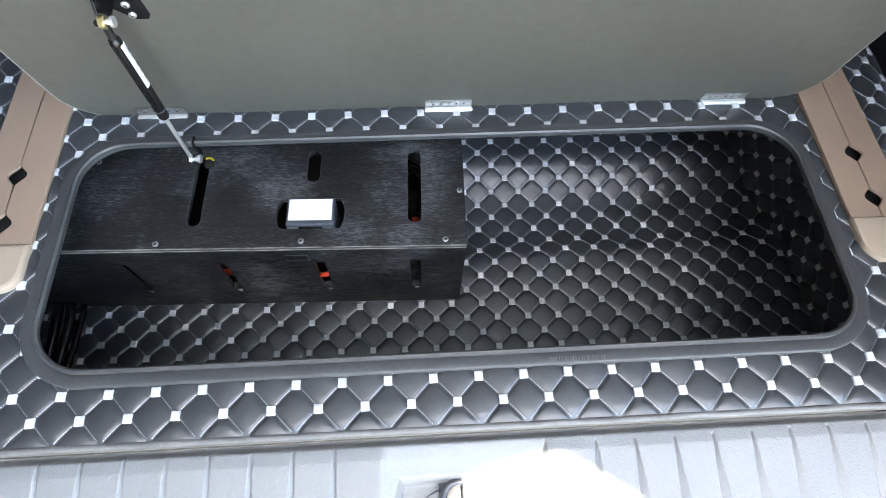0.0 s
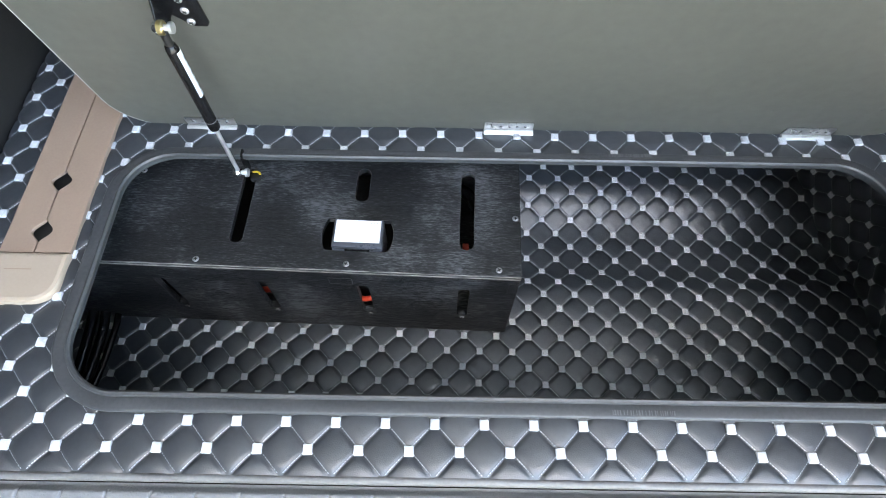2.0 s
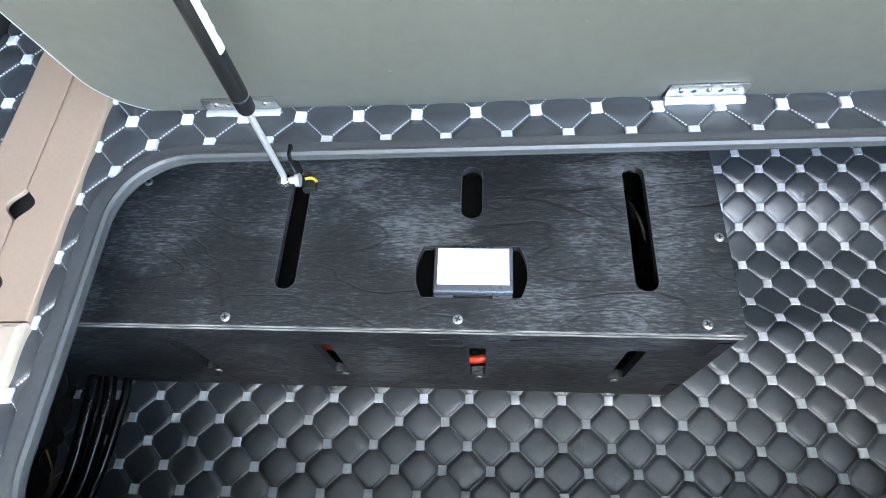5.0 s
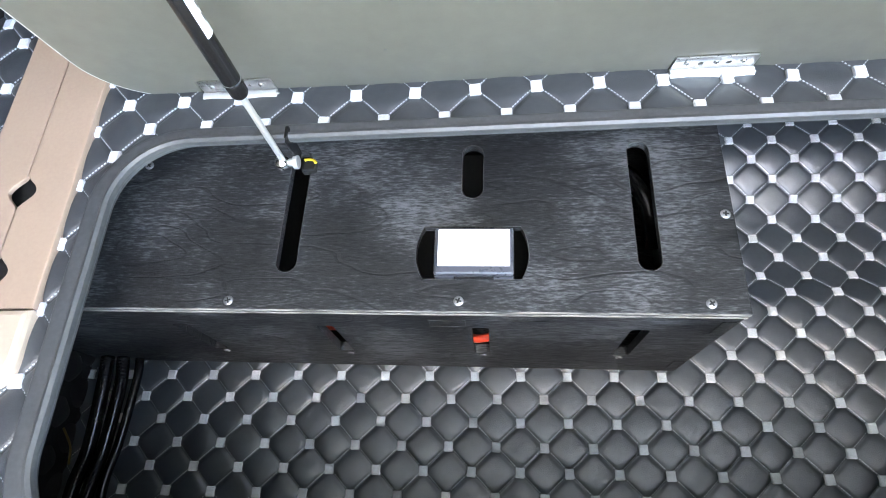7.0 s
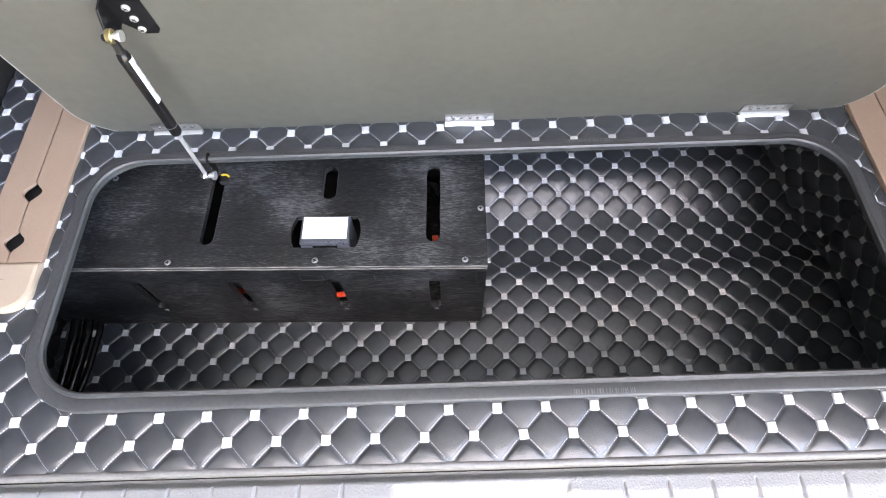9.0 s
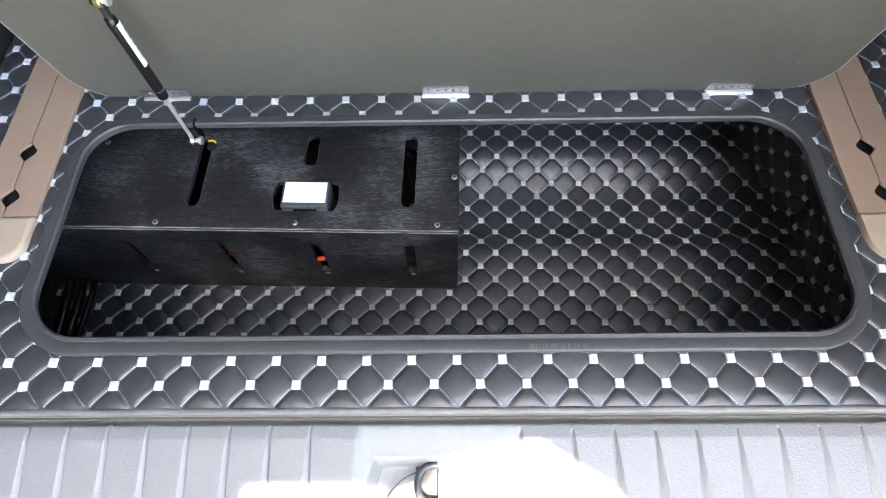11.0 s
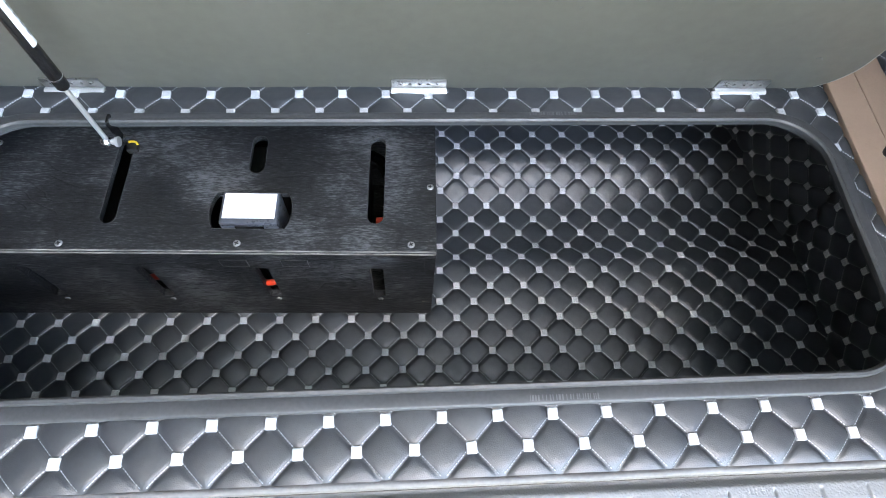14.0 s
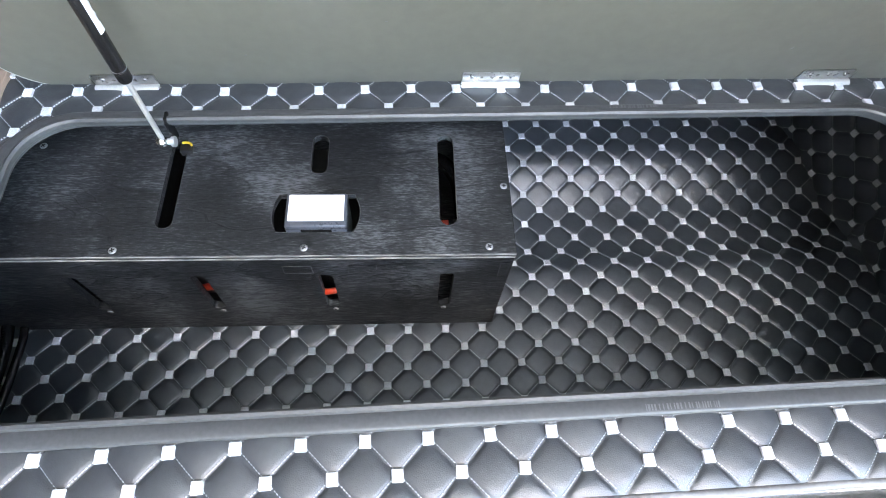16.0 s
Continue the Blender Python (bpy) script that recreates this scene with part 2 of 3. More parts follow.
def prism(outline, z0, z1, holes=(), bevel=0.0):
    """A plate of that outline between two heights, with holes through it."""
    bm = bmesh.new()
    edges = []
    for loop in (outline, *holes):
        vs = [bm.verts.new((x, y, z1)) for x, y in loop]
        edges += [bm.edges.new((vs[k], vs[(k + 1) % len(vs)])) for k in range(len(vs))]
    bmesh.ops.triangle_fill(bm, use_beauty=True, use_dissolve=False, edges=edges)
    bmesh.ops.recalc_face_normals(bm, faces=bm.faces[:])
    if sum(f.normal.z for f in bm.faces) < 0:
        bmesh.ops.reverse_faces(bm, faces=bm.faces[:])
    top = bm.faces[:]
    out = bmesh.ops.extrude_face_region(bm, geom=top)
    for g in out["geom"]:
        if isinstance(g, bmesh.types.BMVert):
            g.co.z = z0
    bmesh.ops.recalc_face_normals(bm, faces=bm.faces[:])
    if bevel:
        rim = [e for e in bm.edges if len(e.link_faces) == 2 and e.calc_face_angle(0) > 1.2 and abs(e.verts[0].co.z - e.verts[1].co.z) < 1e-6]
        bmesh.ops.bevel(bm, geom=rim, offset=bevel, segments=2, profile=0.6, affect="EDGES")
    return bm


def rounded(x0, x1, y0, y1, r, n=10):
    pts = []
    for cx, cy, a0 in ((x1 - r, y0 + r, -90), (x1 - r, y1 - r, 0), (x0 + r, y1 - r, 90), (x0 + r, y0 + r, 180)):
        for k in range(n + 1):
            a = radians(a0 + 90 * k / n)
            pts.append((cx + r * math.cos(a), cy + r * math.sin(a)))
    return pts


def tube(points, radius, sides=12, closed=False):
    """A round bar along a smooth line of points; radius may be a function of the distance run."""
    pts = [Vector(p) for p in points]
    bm = bmesh.new()
    n, run, rings, side = len(pts), 0.0, [], None
    for k, p in enumerate(pts):
        d = (pts[min(k + 1, n - 1)] - pts[max(k - 1, 0)]).normalized()
        if side is None:
            side = d.orthogonal().normalized()
        side = (side - d * side.dot(d)).normalized()
        up = d.cross(side)
        run += (p - pts[k - 1]).length if k else 0
        r = radius(run) if callable(radius) else radius
        rings.append([bm.verts.new(p + side * (r * math.cos(2 * math.pi * j / sides)) + up * (r * math.sin(2 * math.pi * j / sides))) for j in range(sides)])
    for a, b in zip(rings, rings[1:]):
        for j in range(sides):
            bm.faces.new((a[j], a[(j + 1) % sides], b[(j + 1) % sides], b[j]))
    bm.faces.new(rings[0][::-1])
    bm.faces.new(rings[-1])
    return bm


def curve_points(knots, steps=12):
    """A Catmull-Rom line through the knots."""
    k = [Vector(p) for p in knots]
    k = [2 * k[0] - k[1], *k, 2 * k[-1] - k[-2]]
    out = []
    for a, b, c, d in zip(k, k[1:], k[2:], k[3:]):
        for s in range(steps):
            t = s / steps
            out.append(0.5 * (2 * b + (c - a) * t + (2 * a - 5 * b + 4 * c - d) * t * t + (3 * b - a - 3 * c + d) * t ** 3))
    return out + [k[-2]]


def moved(bm, m):
    bmesh.ops.transform(bm, matrix=m, verts=bm.verts[:])
    return bm


def joined(*parts):
    bm = bmesh.new()
    for p in parts:
        me = bpy.data.meshes.new("piece")
        p.to_mesh(me)
        p.free()
        bm.from_mesh(me)
        bpy.data.meshes.remove(me)
    return bm


# ---- quilted leather ----
PITCH = 0.0565
square_mesh = None


def square_patch():
    """One embroidered square, a low pad with rounded edges; shared by all."""
    global square_mesh
    if square_mesh is None:
        bm = box(-0.0052, 0.0052, -0.0058, 0.0058, -0.0030, 0.0012, 0.0008, 1)
        square_mesh = bpy.data.meshes.new("embroidered_square")
        bm.to_mesh(square_mesh)
        bm.free()
        square_mesh.materials.append(THREAD)
    return square_mesh


def quilt(owner, x0, x1, y0, y1, ox, oy, ex, ey, inside=None, bend=None, puff=0.0046, step=0.0020, mat=LEATHER, singly=300, keep_near=None, seed=1, flat=None, dome=0.22, over=-0.002, run=None):
    """A padded sheet with stitched diamonds in the owner's plane, and its squares and stitches. inside: which places
    belong to it; bend: the height of the sheet before padding; ex, ey: the steps from square to square;
    run: tables of y and of the length along the sheet there, where it is not level."""
    angle = math.atan2(ex[1], ex[0])
    det = ex[0] * ey[1] - ex[1] * ey[0]
    rs = np.random.RandomState(seed)
    bend = bend or (lambda x, y: 0 * x)
    inside = inside or (lambda x, y: np.ones_like(x, bool))

    def uv(x, y):
        dx, dy = x - ox, (y if run is None else np.interp(y, *run)) - oy
        a, b = (ey[1] * dx - ey[0] * dy) / det, (ex[0] * dy - ex[1] * dx) / det
        return a + b, a - b

    table = rs.uniform(0.88, 1.12, (64, 64))

    def height(x, y):
        u, v = uv(x, y)
        side = PITCH / math.sqrt(2)
        fu, fv = np.abs(u - np.round(u)) * side, np.abs(v - np.round(v)) * side
        cell = table[np.floor(u).astype(int) % 64, np.floor(v).astype(int) % 64]
        pad = (1 - dome) * (1 - np.exp(-(fu / 0.0019) ** 1.2)) * (1 - np.exp(-(fv / 0.0019) ** 1.2)) + dome * np.sin(np.pi * fu / side) * np.sin(np.pi * fv / side)
        near = np.hypot(fu, fv)
        pad = pad * (1 - 0.65 * np.exp(-(near / 0.0072) ** 2))
        crease = 0.00009 * np.sin(x * 310 + 40 * y + cell * 20) * np.sin(y * 270 - x * 90 + cell * 31)
        full = puff if flat is None else puff * flat(x, y)
        return bend(x, y) + pad * full * cell + crease * np.minimum(1, np.minimum(fu, fv) / 0.006)

    nx, ny = int((x1 - x0) / step) + 1, int((y1 - y0) / step) + 1
    gx, gy = np.meshgrid(np.linspace(x0, x1, nx), np.linspace(y0, y1, ny))
    gz = height(gx, gy)
    ok = inside(gx, gy)
    idx = np.arange(nx * ny).reshape(ny, nx)
    quad = np.stack([idx[:-1, :-1], idx[:-1, 1:], idx[1:, 1:], idx[1:, :-1]], -1).reshape(-1, 4)
    good = ok.ravel()[quad].all(1)
    quad = quad[good]
    used = np.unique(quad)
    back = np.zeros(nx * ny, int)
    back[used] = np.arange(len(used))
    co = np.stack([gx.ravel(), gy.ravel(), gz.ravel()], -1)[used]
    raw("leather", co.tolist(), back[quad].tolist(), mat, owner)

    # where the seams cross
    span = int(max(x1 - x0, y1 - y0) / PITCH) * 2 + 6
    cross, dash_v, dash_f = [], [], []
    cu, cv = [int(round(float(q))) for q in uv(np.array((x0 + x1) / 2), np.array((y0 + y1) / 2))]

    def place(u, v):
        a, b = (u + v) / 2, (u - v) / 2
        y = oy + a * ex[1] + b * ey[1]
        return ox + a * ex[0] + b * ey[0], y if run is None else float(np.interp(y, run[1], run[0]))

    for u in range(cu - span, cu + span):
        for v_ in range(cv - span, cv + span):
            p = np.array(place(u, v_))
            if not (x0 - 0.06 < p[0] < x1 + 0.06 and y0 - 0.06 < p[1] < y1 + 0.06):
                continue
            if x0 + 0.002 < p[0] < x1 - 0.002 and y0 - over < p[1] < y1 - 0.002 and inside(p[:1], p[1:])[0]:
                cross.append(p)
            for du, dv in ((1, 0), (0, 1)):
                q = np.array(place(u + du, v_ + dv))
                d = (q - p) / np.linalg.norm(q - p)
                n = np.array([-d[1], d[0]])
                for f in np.linspace(0.17, 0.83, 9):
                    c = p + (q - p) * f + n * 0.0015
                    if not (x0 + 0.003 < c[0] < x1 - 0.003 and y0 + 0.003 < c[1] < y1 - 0.003 and inside(c[:1], c[1:])[0]):
                        continue
                    k = len(dash_v)
                    for s, w in ((-1, -1), (1, -1), (1, 1), (-1, 1)):
                        e = c + d * 0.00100 * s + n * 0.00040 * w
                        dash_v.append((e[0], e[1], float(height(e[:1], e[1:])[0]) + 0.0003))
                    hz = float(height(c[:1], c[1:])[0]) + 0.0011
                    for s in (-0.5, 0.5):
                        e = c + d * 0.0014 * s
                        dash_v.append((e[0], e[1], hz))
                    dash_f += [(k, k + 1, k + 5, k + 4), (k + 2, k + 3, k + 4, k + 5), (k + 1, k + 2, k + 5), (k + 3, k, k + 4)]
    tagged(raw("stitching", dash_v, dash_f, STITCH, owner, "pale dotted stitching"), kind="stuff")
    focus = np.array(keep_near or ((x0 + x1) / 2, (y0 + y1) / 2))
    cross.sort(key=lambda p: float(np.abs(p - focus).max()))
    rest_v, rest_f = [], []
    base = square_patch()
    bv = np.array([w.co[:] for w in base.vertices])
    bf = [tuple(f.vertices) for f in base.polygons]
    for n, p in enumerate(cross if singly >= 0 else ()):
        z = float(bend(p[:1], p[1:])[0]) + 0.0030
        dz = [(float(bend(p[:1] + a, p[1:] + b)[0]) - float(bend(p[:1] - a, p[1:] - b)[0])) / 0.004 for a, b in ((0.002, 0), (0, 0.002))]
        turn = angle + rs.normal(0, 0.035)
        up = Vector((-dz[0], -dz[1], 1)).normalized()
        along = Vector((math.cos(turn), math.sin(turn), 0))
        along = (along - up * along.dot(up)).normalized()
        m = Matrix((along, up.cross(along), up)).transposed().to_4x4()
        m.translation = (p[0], p[1], z)
        if n < singly:
            s = new("embroidered_square", base)
            s.parent, s.matrix_basis = owner, m
        else:
            k = len(rest_v)
            rest_v += [tuple(m @ Vector(w)) for w in bv]
            rest_f += [tuple(k + i for i in f) for f in bf]
    if rest_v:
        tagged(raw("far_square", rest_v, rest_f, THREAD, owner, smooth=False), kind="stuff")


# ---- the car round the cargo space, mostly unseen and added to shape the light ----
ground = tagged(part("ground", box(-60, 60, -60, 60, -0.85, -0.80), BOUNCE_GROUND), "unseen pale ground added to bounce sunlight upwards", "ground", kind="structure")
for name, dims in (
    # wall_left is run past the car's rear, unseen, to block light from the left
    ("wall_left", (-0.86, -0.82, -0.95, 2.2, -0.45, 1.10)),
    # wall_left_inner closes the black left side and shades the mat there
    ("wall_left_inner", (-0.80, -0.732, 0.0, 1.29, -0.30, 1.10)),
    ("wall_right", (0.82, 0.86, -0.24, 2.2, -0.45, 1.10)),
    ("wall_front", (-0.82, 0.82, 1.30, 1.36, -0.45, 1.10)),
):
    tagged(part(name, box(*dims, 0.01), CARPET), "plain black wall added round the car's cargo space", "car interior", kind="structure")
# unseen wall, added only to keep sky light off the left side
tagged(part("wall_outer", box(-1.16, -1.06, -6.5, 2.4, -0.80, 6.0), SHADE_WALL), "unseen dark grey wall added to block light from the left", "wall", kind="structure")
tagged(part("floor", box(-0.82, 0.82, -0.02, 1.30, -0.36, -0.32, 0.004), CARPET), "black carpeted floor pan under the storage well", "floor", kind="structure")


# unseen roof panel, added to hold back the sky above the well
tagged(part("ceiling", box(-0.86, 0.86, 0.20, 2.2, 1.10, 1.14), HEADLINER), "unseen grey roof panel added to shade the cargo space", "ceiling", kind="structure")

# unseen raised tailgate, added for shade; the sun reaches the middle of the sill past the invented cut-out in its lower
# edge
GATE_RISE = 1.15  # metres up for each metre to the rear
GATE_Y, GATE_Z = 0.20, 1.125
gate_slope = math.hypot(1, GATE_RISE)


def on_gate(x, y, z):
    """Where the sun's ray to a place on the sill crosses the tailgate: across it and down its length."""
    k = (GATE_Z - z - GATE_RISE * (y - GATE_Y)) / (sun_way.z + GATE_RISE * sun_way.y)
    return x + k * sun_way.x, -(y + k * sun_way.y - GATE_Y) * gate_slope


gate_pose = Matrix.Translation((0, GATE_Y, GATE_Z)) @ Matrix.Rotation(math.pi - math.atan(GATE_RISE), 4, "X")
tailgate = thing("tailgate", gate_pose, "unseen raised tailgate added to shade the cargo opening", "tailgate")
# cut-out traced back from the edge of the sun patch on the sill
cut = [on_gate(x, y, z) for x, y, z in ((-0.240, -0.165, -0.044), (-0.231, -0.097, -0.029), (-0.105, -0.097, -0.029), (-0.070, -0.106, -0.096), (-0.024, -0.090, -0.094), (0.005, -0.066, -0.042), (0.042, -0.055, -0.034), (0.098, -0.048, -0.020), (0.118, -0.048, -0.020), (0.206, -0.105, -0.030), (0.250, -0.165, -0.044))]
low = cut[0][1]
part("panel", prism([(-0.86, 0.0), (0.86, 0.0), (0.86, low)] + cut[::-1] + [(-0.86, low)], -0.02, 0.02), GATE_TRIM, tailgate)

# ---- quilted mat round the opening ----
HX0, HX1, HY0, HY1, HR = -0.534, 0.536, 0.055, 0.398, 0.072  # the opening's clear edge


def out_of_rect(x, y, grow):
    """How far a place lies outside the rounded opening grown by that much (negative: inside)."""
    cx, cy = (HX0 + HX1) / 2, (HY0 + HY1) / 2
    qx = np.abs(x - cx) - ((HX1 - HX0) / 2 - HR)
    qy = np.abs(y - cy) - ((HY1 - HY0) / 2 - HR)
    return np.hypot(np.maximum(qx, 0), np.maximum(qy, 0)) + np.minimum(np.maximum(qx, qy), 0) - HR - grow


def mat_bend(x, y):
    side = np.maximum(np.abs(x) - 0.70, 0)
    fold = np.maximum(-0.012 - y, 0)
    return -6.0 * side ** 2 - 14 * fold ** 2 + 0.0012 * np.sin(x * 17) * np.sin(y * 23 + 1)


mat_thing = thing("quilted_floor_mat", pose(0, 0, 0), "black diamond-quilted leather mat with white squares round the well", "car mat")
quilt(mat_thing, -0.727, 0.777, -0.027, 0.62, -0.120, 0.0, (0.0561, 0.0), (0.0, 0.0592),
      inside=lambda x, y: (out_of_rect(x, y, 0.008) > 0) & ((np.abs(np.abs(x) - 0.6165) > 0.040) | (y < 0.185)), bend=mat_bend, keep_near=(0, 0.22), seed=3, puff=0.0042, dome=0.40, step=0.0018,
      flat=lambda x, y: 1 - 0.6 * np.clip((y - 0.432) / 0.016, 0, 1) * (np.abs(x) < 0.54))


def edge_piping():
    knots = []
    rs = random.Random(4)
    for k in range(41):
        x = -0.80 + 1.6 * k / 40
        knots.append((x, -0.0295 + rs.uniform(-0.0008, 0.0008), -0.0065 + rs.uniform(-0.0006, 0.0006)))
    bm = tube(curve_points(knots, 3), 0.0048, 10)
    return bm


part("edge_piping", edge_piping(), PIPING, mat_thing, "glossy dark grey bound edge", True)
bm = box(-0.80, 0.80, -0.034, -0.020, -0.022, -0.0095, 0.002)
part("mat_edge", bm, PIPING, mat_thing)


# ---- rubber trim round the opening ----
def rim_sweep(profile, n=16):
    """The closed profile of (outward, up) pairs carried round the opening."""
    centre = rounded(HX0, HX1, HY0, HY1, HR, n)
    bm = bmesh.new()
    rings = []
    count = len(centre)
    for k, (x, y) in enumerate(centre):
        c, a = k // (n + 1), radians(-90 + 90 * (k // (n + 1)) + 90 * (k % (n + 1)) / n)
        d = Vector((math.cos(a), math.sin(a), 0))
        wob = 0.0006 * math.sin(x * 31 + y * 47)
        rings.append([bm.verts.new(Vector((x, y, 0)) + d * (o * (1 - 0.30 * max(0.0, d.y) ** 4 if o > 0 else 1) + wob) + Vector((0, 0, h))) for o, h in profile])
    for k in range(count):
        a, b = rings[k], rings[(k + 1) % count]
        for j in range(len(profile)):
            i = (j + 1) % len(profile)
            bm.faces.new((a[j], b[j], b[i], a[i]))
    bmesh.ops.recalc_face_normals(bm, faces=bm.faces[:])
    return bm


trim = thing("rubber_edge_trim", pose(0, 0, 0), "dull black rubber edge trim round the well opening", "edge trim")
part("lip", rim_sweep([(0.0175, 0.002), (0.0172, 0.0072), (0.0160, 0.0085), (0.0145, 0.0088), (0.003, 0.0092), (-0.0005, 0.0075), (-0.001, 0.003), (-0.001, -0.003), (0.001, -0.004), (0.004, -0.004), (0.004, -0.003), (0.013, -0.001)]), RUBBER, trim, smooth=True)
part("bead", rim_sweep([(0.0015, 0.0085), (0.0, 0.0122), (-0.003, 0.0130), (-0.0055, 0.0110), (-0.006, 0.007), (-0.0045, 0.003), (-0.002, 0.002)]), RUBBER, trim, "rounded inner bead", True)
rs = random.Random(11)
for x0_, x1_, yy in ((0.150, 0.212, 0.4065), (0.110, 0.182, 0.0445)):  # faint moulded print, not legible
    x = x0_
    while x < x1_:
        w = rs.choice((0.0008, 0.0014, 0.002))
        part("print_bar", box(x, x + w, yy - 0.0028, yy + 0.0028, 0.0095, 0.0098), PRINT, trim, "faint illegible moulded print")
        x += w + rs.choice((0.0012, 0.0016, 0.003))

# ---- storage well ----
WELL_Z = -0.297
WALL_TOP = -0.012


def well_wall(name, a, b, ox, seed, label, squares=True, mat=DARK_LEATHER):
    """A quilted wall of the well that stands on the line from a to b, its face to the right of that line."""
    a, b = Vector((*a, WELL_Z)), Vector((*b, WELL_Z))
    ex = (b - a).normalized()
    up = Vector((0, 0, 1))
    m = Matrix((ex, up, ex.cross(up))).transposed().to_4x4()
    m.translation = a
    w = thing(name, m, label, "well liner")
    quilt(w, 0, (b - a).length, -0.022, WALL_TOP - WELL_Z, ox, 0.012, (0.0565, 0), (0, 0.0565), mat=mat, puff=0.0070, dome=0.5, step=0.0026, singly=120 if squares else -1, seed=seed)
    part("backing", box(0, (b - a).length, 0, WALL_TOP - WELL_Z - 0.002, -0.014, -0.004), CARPET, w)
    return w


def floor_bend(x, y):
    """The pan under the liner drops a little past the middle and rises to the back."""
    def smooth(t):
        t = np.clip(t, 0, 1)
        return t * t * (3 - 2 * t)

    return -0.018 * smooth((y - 0.325) / 0.065) + 0.041 * smooth((y - 0.440) / 0.125) + 0 * x


line_y = np.linspace(0.0, 0.7, 701)
line_run = np.concatenate([[0.0], np.cumsum(np.hypot(np.diff(line_y), np.diff(floor_bend(0.0, line_y))))])
liner = thing("quilted_well_floor", pose(0, 0, WELL_Z), "black diamond-quilted leather floor of the storage well with white squares", "well liner")
quilt(liner, -0.735, 0.695, 0.010, 0.655, 0.267, 0.2056, (0.0571, -0.0006), (0.0027, 0.0560), mat=DARK_LEATHER, puff=0.0044, dome=0.26, keep_near=(0.05, 0.27), seed=7, bend=floor_bend, run=(line_y, line_run))
well_wall("well_wall", (0.686, 0.385), (0.692, 0.010), 0.02, 9, "black quilted leather side wall of the well by the bare floor")
well_wall("well_wall", (0.600, 0.655), (0.686, 0.385), 0.045, 14, "black quilted leather corner wall of the well, set aslant")
well_wall("well_wall", (-0.730, 0.655), (0.605, 0.655), 0.03, 10, "black quilted leather rear wall of the well")
# left wall: shade put into the colour, white squares left out
well_wall("well_wall", (-0.738, 0.010), (-0.730, 0.655), 0.01, 12, "quilted leather side wall of the well by the cables, coloured darker for shade", False, SHADED_LEATHER)
tagged(part("baseboard", box(-0.75, 0.70, -0.006, 0.008, WELL_Z, -0.024, 0.002), CARPET), "black front wall of the storage well", "well wall", kind="structure")

# ---- lid ----
LEAN_BACK = 10.0  # degrees by which the lid leans over the opening
lid_pose = pose(0, 0.458, -0.003, 90 + LEAN_BACK, 0, 0)  # local x along the hinges, local y up the lid, local z to the rear

lid = thing("storage_lid", lid_pose, "olive-grey painted storage lid standing open on three hinges", "lid")


def lid_outline(grow=0.0):
    x0, x1, r = -0.560 - grow, 0.590 + grow, 0.065
    pts = []
    for cx, a0 in ((x1 - r, -90), (x0 + r, 180)):
        arc = [(cx + (r + 0) * math.cos(radians(a0 + 90 * k / 14)), -grow + r + r * math.sin(radians(a0 + 90 * k / 14))) for k in range(15)]
        pts.append(arc)
    top = [(x1, 0.45), (x1 - 0.05, 0.50), (x0 + 0.05, 0.50), (x0, 0.45)]
    return pts[0] + top + pts[1]


part("panel", prism(lid_outline(), -0.010, 0.0, bevel=0.0008), LID_PAINT, lid)
part("edge_band", prism(lid_outline(0.0022), -0.0090, -0.0012), STEEL_EDGE, lid, "thin pale edge band")
part("cover", prism(lid_outline(0.008), -0.022, -0.0105, bevel=0.003), LEATHER, lid, "black leather cover on the upper side")
for sx, sy, bend_ in ((0.512, 0.071, 0.4), (0.365, 0.066, 0.0), (-0.28, 0.055, 0.8), (0.18, 0.16, 0.3), (-0.12, 0.11, 1.2)):  # scratches
    pts = [(sx + 0.011 * k / 8, sy + 0.004 * math.sin(k / 8 * 3.0 + bend_), 0.0002) for k in range(9)]
    part("scratch", tube(pts if sx == 0.512 else pts[:3], 0.0005, 5), PRINT, lid)


# ---- hinges ----
def cross_screw(radius, height, mat, parent, at, turn=0.0, name="screw"):
    """A round screw head on local z, with a black cross laid on for the shade of its drive slots."""
    bm = lathe([(radius, 0), (radius, height * 0.35), (radius * 0.86, height * 0.75), (radius * 0.55, height), (0.0005, height)], 16)
    head = part(name, moved(bm, at @ Matrix.Rotation(turn, 4, "Z")), mat, parent, smooth=True)
    w = radius * 0.16
    bm = joined(box(-radius * 0.6, radius * 0.6, -w, w, height * 0.85, height * 1.06), box(-w, w, -radius * 0.6, radius * 0.6, height * 0.85, height * 1.07))
    part("recess", moved(bm, at @ Matrix.Rotation(turn, 4, "Z")), BLACK, head)
    return head


